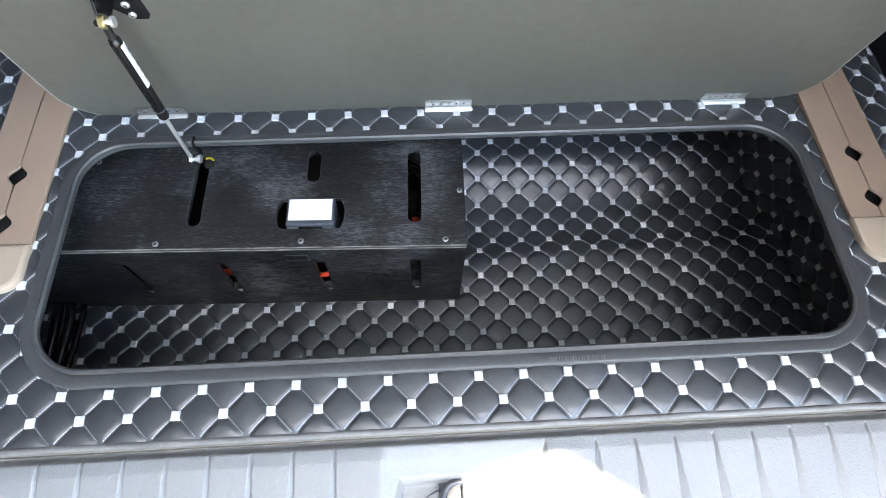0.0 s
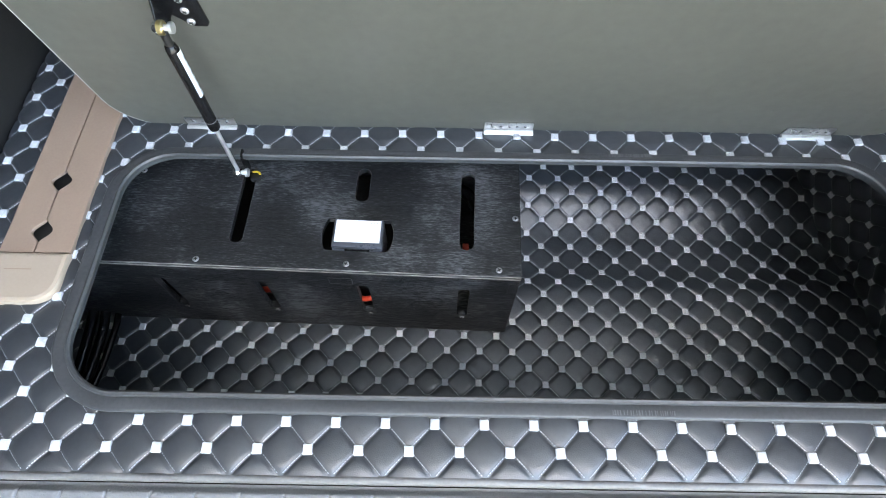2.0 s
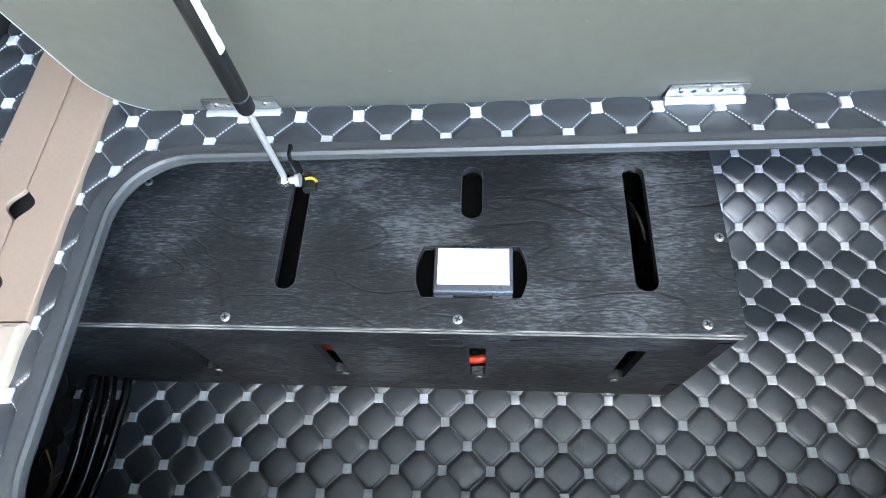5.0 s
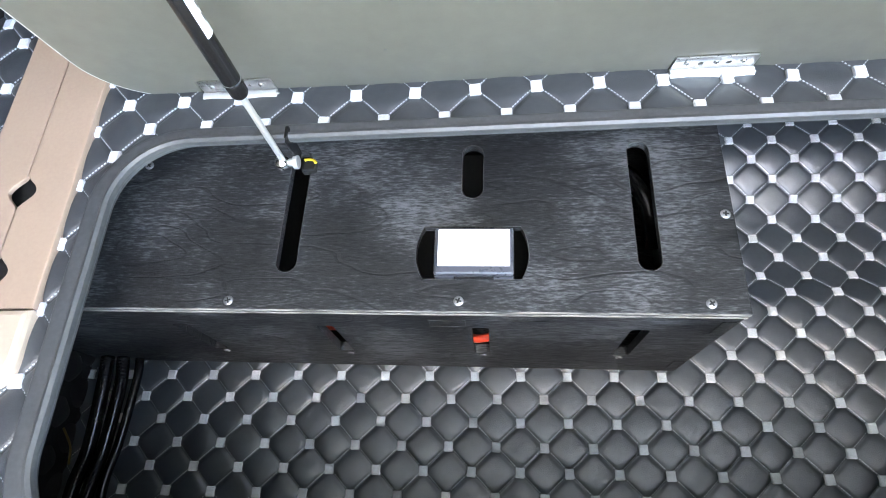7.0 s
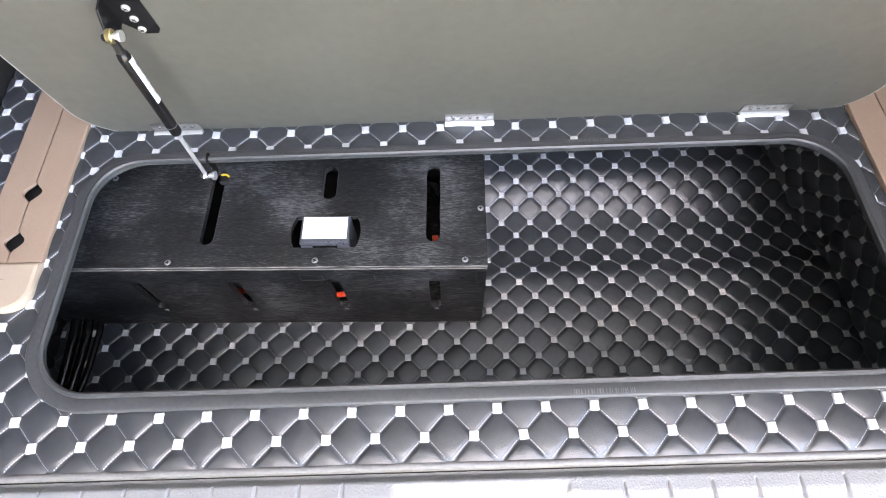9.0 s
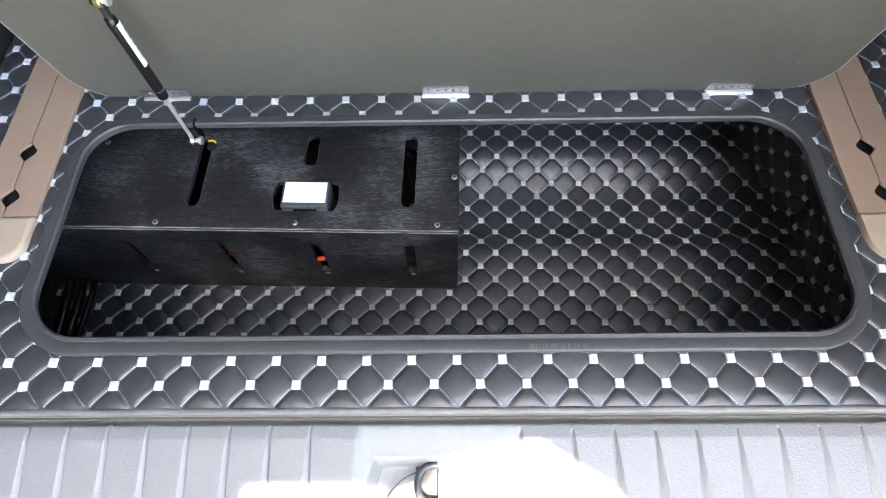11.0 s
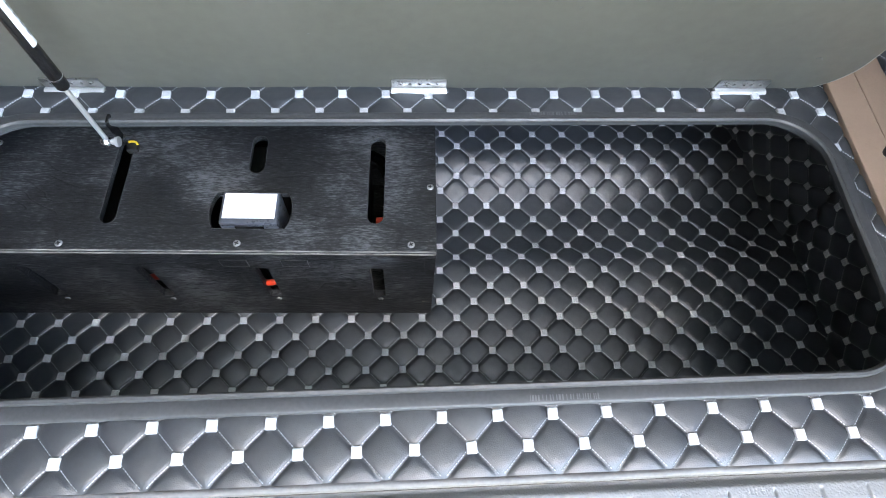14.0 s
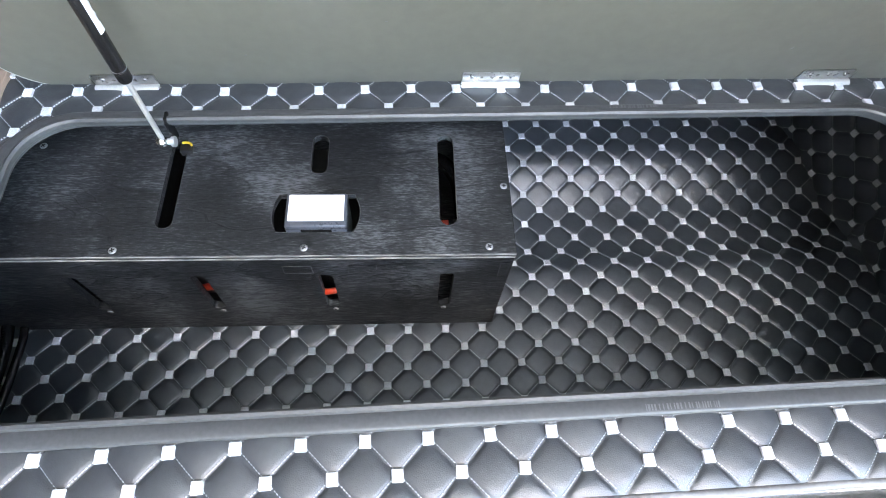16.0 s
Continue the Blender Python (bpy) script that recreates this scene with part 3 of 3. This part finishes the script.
def hinge():
    h = thing("hinge", pose(0, 0, 0), "bright steel butt hinge screwed to the lid", "hinge", "hinges of the lid")
    plate = rounded(-0.036, 0.036, 0.001, 0.0245, 0.002, 3)
    holes = [[(cx + 0.0024 * math.cos(a * math.pi / 5), 0.015 + 0.0024 * math.sin(a * math.pi / 5)) for a in range(10)] for cx in (-0.012, 0.012)]
    part("leaf", prism(plate, 0.0006, 0.0024, holes, 0.0004), LEAF, h)
    for k in range(5):
        x0 = -0.0365 + 0.0146 * k
        bm = moved(lathe([(0.0052, 0), (0.0054, 0.0002), (0.0054, 0.01445), (0.0052, 0.01458)], 18), Matrix.Translation((x0, 0.0035, 0.0062)) @ Matrix.Rotation(radians(90), 4, "Y"))
        part("knuckle", bm, STEEL, h, smooth=True)
    part("pin", moved(lathe([(0.002, -0.001), (0.0028, 0.0), (0.0028, 0.076), (0.002, 0.077)], 12), Matrix.Translation((-0.038, 0.0035, 0.0062)) @ Matrix.Rotation(radians(90), 4, "Y")), CHROME, h, smooth=True)
    for cx in (-0.024, 0.001, 0.024):
        cross_screw(0.0026, 0.0014, SCREW, h, Matrix.Translation((cx, 0.0165, 0.0022)), 0.4 + cx * 30)
    return h


first_hinge = hinge()
first_hinge.matrix_world = lid_pose @ pose(-0.430, 0.0, 0.0, 0, 0, 0)
for x in (0.008, 0.449):
    copy_thing(first_hinge, lid_pose @ pose(x, 0.0, 0.0, 0, 0, 0))


# ---- gas strut and its brackets ----
S0, S1 = Vector((-0.385, 0.385, -0.018)), Vector((-0.3810, 0.377, 0.249))
axis = (S1 - S0).normalized()
strut_pose = Matrix.Translation(S0) @ axis.to_track_quat("Z", "Y").to_matrix().to_4x4()
L = (S1 - S0).length
strut = thing("gas_strut", strut_pose, "black gas strut with chrome rod holding the lid up", "gas strut")
part("rod", lathe([(0.0029, 0.004), (0.0029, 0.125)], 20), STEEL, strut, "thin polished chrome rod", True)
part("cylinder", lathe([(0.0040, 0.102), (0.0062, 0.1025), (0.0073, 0.105), (0.0073, 0.118), (0.0068, 0.1185), (0.0068, 0.1195), (0.0073, 0.120), (0.0073, L - 0.030), (0.0063, L - 0.024), (0.004, L - 0.022)], 28), BLACK_PAINT, strut, "", True)
part("ring", lathe([(0.0069, 0.1186), (0.0075, 0.1188), (0.0075, 0.1193), (0.0069, 0.1195)], 28), LEAF, strut, "thin bright groove ring", True)
part("neck", lathe([(0.0045, L - 0.024), (0.0045, L - 0.008), (0.006, L - 0.004), (0.003, L)], 16), BLACK, strut, "", True)


def sticker(z0, z1, a0, a1, r):
    bm = bmesh.new()
    cols = []
    for k in range(13):
        a = radians(a0 + (a1 - a0) * k / 12)
        cols.append([bm.verts.new((rr * math.cos(a), rr * math.sin(a), z)) for rr, z in ((r, z0), (r + 0.0003, z0 + 0.0003), (r + 0.0003, z1 - 0.0003), (r, z1))])
    for a, b in zip(cols, cols[1:]):
        for j in range(3):
            bm.faces.new((a[j], b[j], b[j + 1], a[j + 1]))
    return bm


label_part = part("sticker", sticker(0.166, L - 0.031, -70, 15, 0.0073), LABEL, strut, "silver sticker with faint illegible print", True)
for k in range(5):
    part("print_bar", sticker(0.176 + 0.011 * k, 0.183 + 0.011 * k, -25 + 3 * (k % 2), -12, 0.00765), PRINT, label_part, "", True)


def ball_joint(name, at, parent):
    ball = part(name, moved(lathe([(0.002, -0.007), (0.0055, -0.0055), (0.0075, -0.002), (0.0075, 0.002), (0.0055, 0.0055), (0.002, 0.007)], 20), at), CHROME, parent, "bright steel ball socket", True)
    part("stud", moved(lathe([(0.0035, 0.005), (0.0035, 0.011), (0.0062, 0.0111), (0.0062, 0.015), (0.003, 0.0155)], 12), at), STEEL, ball, "", True)
    return ball


turn_x = Matrix.Rotation(radians(90), 4, "Y")
ball_joint("lower_socket", strut_pose.inverted() @ Matrix.Translation(S0 + Vector((-0.002, 0, 0))) @ turn_x @ Matrix.Scale(1.05, 4), strut)
upper = ball_joint("upper_socket", strut_pose.inverted() @ Matrix.Translation(S1 + Vector((-0.002, 0, 0))) @ turn_x, strut)
part("collar", moved(lathe([(0.0068, -0.003), (0.0078, -0.002), (0.0078, 0.003), (0.0068, 0.004)], 16), strut_pose.inverted() @ Matrix.Translation(S1) @ turn_x), BRASS, upper, "yellowish zinc collar", True)

bracket = thing("lid_bracket", lid_pose, "black steel angle bracket bolted to the lid with three bright screws", "bracket")
part("plate", prism([(-0.386, 0.284), (-0.352, 0.284), (-0.348, 0.279), (-0.348, 0.230), (-0.352, 0.224), (-0.366, 0.224), (-0.386, 0.244)], 0.0005, 0.003, bevel=0.0006), BLACK_PAINT, bracket)
flange = moved(prism([(0.0, 0.284), (0.0, 0.243), (0.028, 0.240), (0.036, 0.248), (0.036, 0.262), (0.02, 0.284)], 0.0, 0.0025, bevel=0.0005), Matrix.Translation((-0.3835, 0, 0.0005)) @ Matrix.Rotation(radians(-90), 4, "Y"))
part("flange", flange, BLACK_PAINT, bracket)
for px, py_ in ((-0.367, 0.266), (-0.367, 0.249), (-0.367, 0.232)):
    cross_screw(0.0046, 0.0024, STEEL, bracket, Matrix.Translation((px, py_, 0.003)), 0.5)

low_bracket = thing("strut_bracket", pose(0, 0, 0), "small black steel bracket hooked over the rubber trim for the strut", "bracket")
part("plate", box(-0.3755, -0.3725, 0.388, 0.402, -0.026, 0.010, 0.001), BLACK_PAINT, low_bracket)
part("tab", box(-0.3757, -0.3722, 0.391, 0.4035, 0.009, 0.0135, 0.001), BLACK_PAINT, low_bracket)


# ---- black plywood battery box ----
BOX_TURN = -1.5
box_pose = Matrix.Translation((0.026, 0.243, WELL_Z + 0.004)) @ Matrix.Rotation(radians(BOX_TURN), 4, "Z")  # origin: foot of the front right corner
BH, BL, BD, PT = 0.2345, 0.748, 0.250, 0.010  # height, length, depth, thickness
bbox = thing("battery_box", box_pose, "black-stained plywood battery box with slots, standing in the well", "box")
to_box = box_pose.inverted()


def in_box(x, y):
    p = to_box @ Vector((x, y, -0.06))
    return p.x, p.y


def slot(x, y0, y1, w):
    (ax, ay), (bx, by) = in_box(x, y0), in_box(x, y1)
    return rounded((ax + bx) / 2 - w / 2, (ax + bx) / 2 + w / 2, ay, by, w / 2 - 0.0001, 8)


def round_window():
    cx, cy = in_box(-0.2105, 0.306)
    r, hh = 0.0525, 0.0265
    a = math.asin(hh / r)
    right = [(cx + r * math.cos(t), cy + r * math.sin(t)) for t in np.linspace(-a, a, 12)]
    left = [(cx + r * math.cos(t), cy + r * math.sin(t)) for t in np.linspace(math.pi - a, math.pi + a, 12)]
    return right + left


top_outline = [(-BL, 0), (0, 0), (0, BD), (-BL, BD)]
top_holes = [slot(-0.385, 0.290, 0.424, 0.0205), slot(-0.209, 0.363, 0.424, 0.0215), slot(-0.050, 0.284, 0.421, 0.0215), round_window()]
part("top_panel", prism(top_outline, BH - PT, BH, top_holes, 0.0006), PLY, bbox)
part("veneer_edge", box(-BL + 0.001, -0.001, -0.0012, 0.0, BH - PT + 0.0002, BH - PT + 0.0022), PLY_EDGE, bbox, "worn plywood edge showing layers")
part("veneer_edge", box(-BL + 0.001, -0.001, -0.0010, 0.0, BH - 0.0026, BH - 0.0004), PLY_EDGE, bbox, "worn plywood edge showing layers")
for loop in top_holes:  # the cut edges show a thin paler line
    pts = [Vector((x, y, BH - 0.0001)) for x, y in loop]
    part("cut_edge", tube(pts + pts[:1], 0.00035, 5), JOINT, bbox, "worn pale cut edge")
front_holes = []
for x in (-0.515, -0.362, -0.206, -0.053):
    bx, _ = in_box(x, 0.243)
    front_holes.append(rounded(bx - 0.0088, bx + 0.0088, 0.076, 0.178, 0.0045, 4))
bm = prism([(-BL, 0.0), (0, 0.0), (0, BH - PT - 0.0005), (-BL, BH - PT - 0.0005)], 0, PT, front_holes, 0.0005)
part("front_panel", moved(bm, Matrix.Translation((0, PT + 0.001, 0)) @ Matrix.Rotation(radians(90), 4, "X")), PLY, bbox)
part("side_panel", box(-PT, 0.0, PT + 0.0015, BD, 0, BH - PT - 0.0005, 0.0005), PLY, bbox)
part("side_panel", box(-BL, -BL + PT, PT + 0.0015, BD, 0, BH - PT - 0.0005, 0.0005), PLY, bbox)
part("back_panel", box(-BL + PT + 0.001, -PT - 0.001, BD - PT, BD, 0, BH - PT - 0.0005), PLY, bbox)
part("base_panel", box(-BL + PT + 0.001, -PT - 0.001, PT + 0.002, BD - PT - 0.001, 0.001, PT), PLY, bbox)


def tenon(x0, x1, z0, z1):
    """The end of a tenon, seen as a thin pale outline round a dark field."""
    t = part("tenon", box(x0, x1, 0.0003, 0.004, z0, z1), PLY, bbox)
    e = 0.0007
    rim = joined(box(x0, x1, 0.0, 0.003, z0, z0 + e), box(x0, x1, 0.0, 0.003, z1 - e, z1), box(x0, x0 + e, 0.0, 0.003, z0 + e, z1 - e), box(x1 - e, x1, 0.0, 0.003, z0 + e, z1 - e))
    part("joint_line", rim, JOINT, t)
    return t


for x0_, x1_ in ((-0.280, -0.245), (-0.202, -0.167)):
    tenon(x0_, x1_, BH - 0.050, BH - 0.030)
tenon(-0.015, -0.0035, BH - 0.062, BH - 0.026)
tenon(-0.015, -0.0035, 0.020, 0.056)
for n, (x, y) in enumerate(((-0.437, 0.263), (-0.223, 0.259), (-0.006, 0.253), (0.021, 0.3385), (-0.549, 0.414))):
    px, py_ = in_box(x, y)
    cross_screw(0.0046, 0.0016, SCREW, bbox, Matrix.Translation((px, py_, BH - 0.0002)), 0.3 + 0.9 * n)
for x in (-0.515, -0.362, -0.206, -0.053):
    px, _ = in_box(x, 0.243)
    cross_screw(0.0040, 0.0016, SCREW, bbox, Matrix.Translation((px + 0.001, 0.0012, 0.066)) @ Matrix.Rotation(radians(90), 4, "X"), 0.5)

# what shows through the slots
battery = thing("battery_pack", box_pose @ pose(-0.30, 0.125, 0.011), "dark battery pack inside the plywood box", "battery")
part("case", box(-0.27, 0.20, -0.075, 0.10, 0, 0.115, 0.004), BLACK, battery)
part("lid", box(-0.272, 0.202, -0.077, 0.102, 0.1152, 0.128, 0.003), BLACK, battery)


def cable(knots, radius, mat, name, label):
    c = tagged(part(name, tube(curve_points(knots, 10), radius, 12), mat, None, "", True), label, "cable")
    return c


cable([(-0.40, 0.285, -0.220), (-0.375, 0.280, -0.203), (-0.350, 0.277, -0.195), (-0.320, 0.285, -0.21)], 0.0052, RED, "red_cable", "red cable behind a slot of the plywood box")
cable([(-0.245, 0.288, -0.205), (-0.222, 0.262, -0.189), (-0.195, 0.260, -0.182), (-0.170, 0.283, -0.20)], 0.0046, RED, "red_cable", "orange-red cable behind a slot of the plywood box")
lug = tagged(part("red_terminal", box(-0.0550, -0.0445, 0.3200, 0.3330, -0.155, -0.128, 0.0015), RED), "small red terminal lug under the long slot", "terminal")
# a grey cable, coloured black to stand for the shade inside the box
cable([(-0.062, 0.430, -0.118), (-0.044, 0.408, -0.108), (-0.030, 0.376, -0.110), (-0.024, 0.345, -0.142)], 0.010, BLACK_PAINT, "black_cable", "glossy cable under the long slot, blackened for the shade in the box")
clip = thing("yellow_terminal", pose(-0.374, 0.404, -0.050), "small yellow terminal cover under a slot", "terminal cover")
part("cover", tube([(0.0075 * math.cos(a), 0.005 * math.sin(a), 0.0) for a in np.linspace(0.1, 2.2, 10)], 0.0016, 8), YELLOW, clip, smooth=True)
part("body", box(-0.008, 0.007, -0.006, 0.006, -0.013, -0.003, 0.002), BLACK, clip)

# ---- battery monitor in the round window ----
mon_pose = box_pose @ Matrix.Translation((*in_box(-0.2085, 0.3035), BH - 0.003)) @ pose(0, 0, 0)
mon = thing("battery_monitor", mon_pose, "dark grey battery monitor with a plain white top", "battery monitor")
part("case", box(-0.036, 0.036, -0.0235, 0.0225, -0.050, 0.016, 0.003, 3), CASE, mon)
part("top_face", box(-0.0325, 0.0325, -0.0165, 0.0195, 0.0155, 0.0172, 0.0007), WHITE, mon, "plain white top")
part("front_window", box(-0.018, 0.018, -0.0243, -0.0230, -0.004, 0.008, 0.0005), BLACK_PAINT, mon, "glossy dark window")
part("seam", box(-0.0363, 0.0363, -0.0238, 0.0228, 0.0095, 0.0103), BLACK, mon)
for k in range(4):
    part("print_dot", box(0.014 + 0.004 * k, 0.0155 + 0.004 * k, 0.0150, 0.0158, 0.0172, 0.0174), CASE, mon)


# ---- beige rail covers ----
def rail_cover():
    """Two strips with a slit between them, two drop-shaped notches on the slit, and a rounded end cap."""
    r = thing("rail_cover", pose(0, 0, 0), "beige plastic rail cover with a slit and two notches", "trim cover", "rail covers beside the well")

    def notch(cy, sgn):
        out = []
        for t in np.linspace(0, 1, 13):
            yy = cy + 0.017 - 0.034 * t
            bulge = 0.0125 * math.sin(math.pi * t) ** 1.6
            out.append((sgn * bulge, yy))
        return out

    y0, y1 = 0.222, 0.62
    for sgn, w, nm in ((1, 0.0475, "inner_strip"), (-1, 0.046, "outer_strip")):
        edge = [(sgn * 0.0013, y1)]
        for cy in (0.333, 0.254):
            edge += [(x + sgn * 0.0013, y) for x, y in notch(cy, sgn)]
        edge += [(sgn * 0.0013, y0)]
        far = [(sgn * w, y0), (sgn * w, y1)]
        part(nm, prism(edge + far, 0.0145, 0.021 if sgn > 0 else 0.0195, bevel=0.0016), BEIGE, r)
        part("skirt", box(*((sgn * (w - 0.0035), sgn * (w - 0.0008)) if sgn > 0 else (sgn * (w - 0.0008), sgn * (w - 0.0035))), y0 + 0.001, y1 - 0.001, -0.004, 0.0145), BEIGE, r)
    # solid black filler, standing in for the shaded depth below slit and notches
    part("bed", box(-0.0415, 0.0430, y0 + 0.002, y1 - 0.002, -0.004, 0.007), BLACK, r, "black filler for the shade under the slit")
    cap_out = [(-0.047, 0.2208), (-0.047, 0.160)]
    cap_out = [(0.047, 0.2208), (-0.047, 0.2208), (-0.047, 0.153)] + [(0.017 + 0.030 * math.cos(radians(a)), 0.183 + 0.030 * math.sin(radians(a))) for a in range(-90, 1, 10)]
    cap = part("end_cap", prism(cap_out, -0.002, 0.0235, bevel=0.005), BEIGE_CAP, r, "paler rounded end cap")
    part("press_mark", box(-0.026, 0.008, 0.196, 0.1972, 0.0232, 0.0238), BEIGE, cap)
    return r


left_cover = rail_cover()
left_cover.matrix_world = pose(-0.614, 0.013, -0.010)
right_cover = rail_cover()
for ob in right_cover.children_recursive:  # the other side is a mirror image
    ob.data.transform(Matrix.Diagonal((-1, 1, 1, 1)))
    ob.data.flip_normals()
right_cover.matrix_world = pose(0.619, 0.006, -0.010)

# ---- sill ----
SILL_Z = -0.020


def sill_height(x, y):
    def smooth(t):
        t = np.clip(t, 0, 1)
        return t * t * (3 - 2 * t)

    z = SILL_Z - 0.22 * np.maximum(-0.06 - y, 0) - 0.10 * np.maximum(-0.16 - y, 0) - 0.9 * np.maximum(-0.20 - y, 0) ** 2
    z = z - 0.010 * smooth((y + 0.046) / 0.010)
    # fluted grooves each side of the pocket
    for side in (-1, 1):
        k = np.round((np.abs(x) - 0.158) / 0.0494)
        c = 0.158 + 0.0494 * k
        d = np.abs(x) - c
        top = -0.0465 - 0.003 * side + 0.014 * np.maximum(c - 0.25, 0)
        run = np.clip((top - y) / 0.10, 0, 1)
        wide = 0.0026 + (0.013 if side > 0 else 0.007) * run
        wedge = np.clip(1 - d / wide, 0, 1) * smooth((d + 0.0010) / 0.0010)
        on = (k >= 0) & (y < top) & (np.sign(x) == side)
        z = z - np.where(on, 0.0040 * wedge * smooth((top - y) / 0.003), 0)
    # the latch pocket: a sloping surround, then a sunk floor with upright sides
    def soft_least(*inside):
        return -0.07 * np.log(sum(np.exp(-np.clip(q, -3, 3) / 0.07) for q in inside))

    back = np.maximum(-0.043 - y, 0)
    shelf = soft_least((x + 0.103 + 0.08 * back) / 0.020, (-0.043 - y) / 0.036)
    deep = np.maximum(-0.077 - y, 0)
    sunk = soft_least((x + 0.083 + 0.25 * deep) / 0.008, (-0.079 - y) / 0.008)
    flank = 0.098 + 0.08 * back - x
    hollow = np.minimum(0.012 * smooth(shelf) + 0.056 * smooth(sunk), np.maximum(0.95 * flank, 0.95 * 0.037 + 6.0 * (flank - 0.037 + 0.42 * deep)))
    z = z - np.maximum(hollow, 0)
    return z


sill = thing("tailgate_sill", pose(0, 0, 0), "grey grained plastic tailgate sill with fluted grooves and a latch pocket", "sill")
nx, ny = 1500, 190
gx, gy = np.meshgrid(np.linspace(-0.84, 0.84, nx), np.linspace(-0.30, -0.0345, ny))
gz = sill_height(gx, gy)
idx = np.arange(nx * ny).reshape(ny, nx)
raw("panel", np.stack([gx.ravel(), gy.ravel(), gz.ravel()], -1).tolist(),
    np.stack([idx[:-1, :-1], idx[:-1, 1:], idx[1:, 1:], idx[1:, :-1]], -1).reshape(-1, 4).tolist(), SILL, sill)
part("underside", box(-0.84, 0.84, -0.298, -0.036, -0.16, -0.125, 0.004), BLACK, sill)
latch = thing("latch_striker", pose(-0.008, -0.106, -0.088), "steel striker loop on an upright plate in the sill pocket", "latch")
part("plate", box(0.004, 0.012, -0.035, 0.030, -0.004, 0.026, 0.002), STEEL, latch)
part("loop", tube(curve_points([(0.004, 0.020, 0.022), (-0.010, 0.018, 0.022), (-0.020, 0.008, 0.022), (-0.021, -0.012, 0.022), (-0.010, -0.024, 0.022), (0.004, -0.026, 0.022)], 8), 0.0045, 12), CASE, latch, "dark grey bent loop", True)
part("foot", box(-0.026, 0.030, -0.036, 0.032, -0.006, -0.001, 0.002), CASE, latch)
wire_line = curve_points([(-0.070, -0.040, 0.0), (-0.058, -0.012, 0.001), (-0.036, 0.008, 0.002), (-0.006, 0.016, 0.003), (0.014, 0.015, 0.001)], 10)
part("wire", tube(wire_line, 0.0011, 8), CASE, latch, "thin dark wire curving round the striker", True)
part("bolt", moved(lathe([(0.006, 0), (0.006, 0.004), (0.003, 0.0055)], 6), Matrix.Translation((0.008, 0.022, 0.025))), STEEL, latch)


# ---- corrugated cables at the left end of the well ----
def conduit(knots, r, label):
    pts = curve_points(knots, 34)
    bm = tube(pts, lambda s: r + 0.00022 * math.sin(s * 2 * math.pi / 0.0042), 12)
    return tagged(part("corrugated_conduit", bm, BLACK_PAINT, None, "", True), label, "cable conduit", "conduits in the well")


conduit([(-0.698, 0.262, WELL_Z + 0.023), (-0.694, 0.225, WELL_Z + 0.024), (-0.698, 0.15, WELL_Z + 0.016), (-0.708, 0.10, WELL_Z + 0.013), (-0.706, 0.03, WELL_Z + 0.013)], 0.0085, "black corrugated cable conduit lying along the well wall")
conduit([(-0.678, 0.262, WELL_Z + 0.021), (-0.673, 0.225, WELL_Z + 0.021), (-0.678, 0.15, WELL_Z + 0.016), (-0.688, 0.09, WELL_Z + 0.013), (-0.686, 0.03, WELL_Z + 0.013)], 0.0080, "black corrugated cable conduit lying along the well wall")
cable([(-0.660, 0.262, WELL_Z + 0.013), (-0.657, 0.235, WELL_Z + 0.014), (-0.662, 0.16, WELL_Z + 0.012), (-0.670, 0.11, WELL_Z + 0.011), (-0.668, 0.03, WELL_Z + 0.011)], 0.0055, BLACK_PAINT, "black_cable", "glossy black cable on the well floor")
cable([(-0.716, 0.17, WELL_Z + 0.045), (-0.711, 0.15, WELL_Z + 0.032), (-0.713, 0.13, WELL_Z + 0.024)], 0.0013, OCHRE, "yellow_wire", "short dull ochre wire by the black conduits")
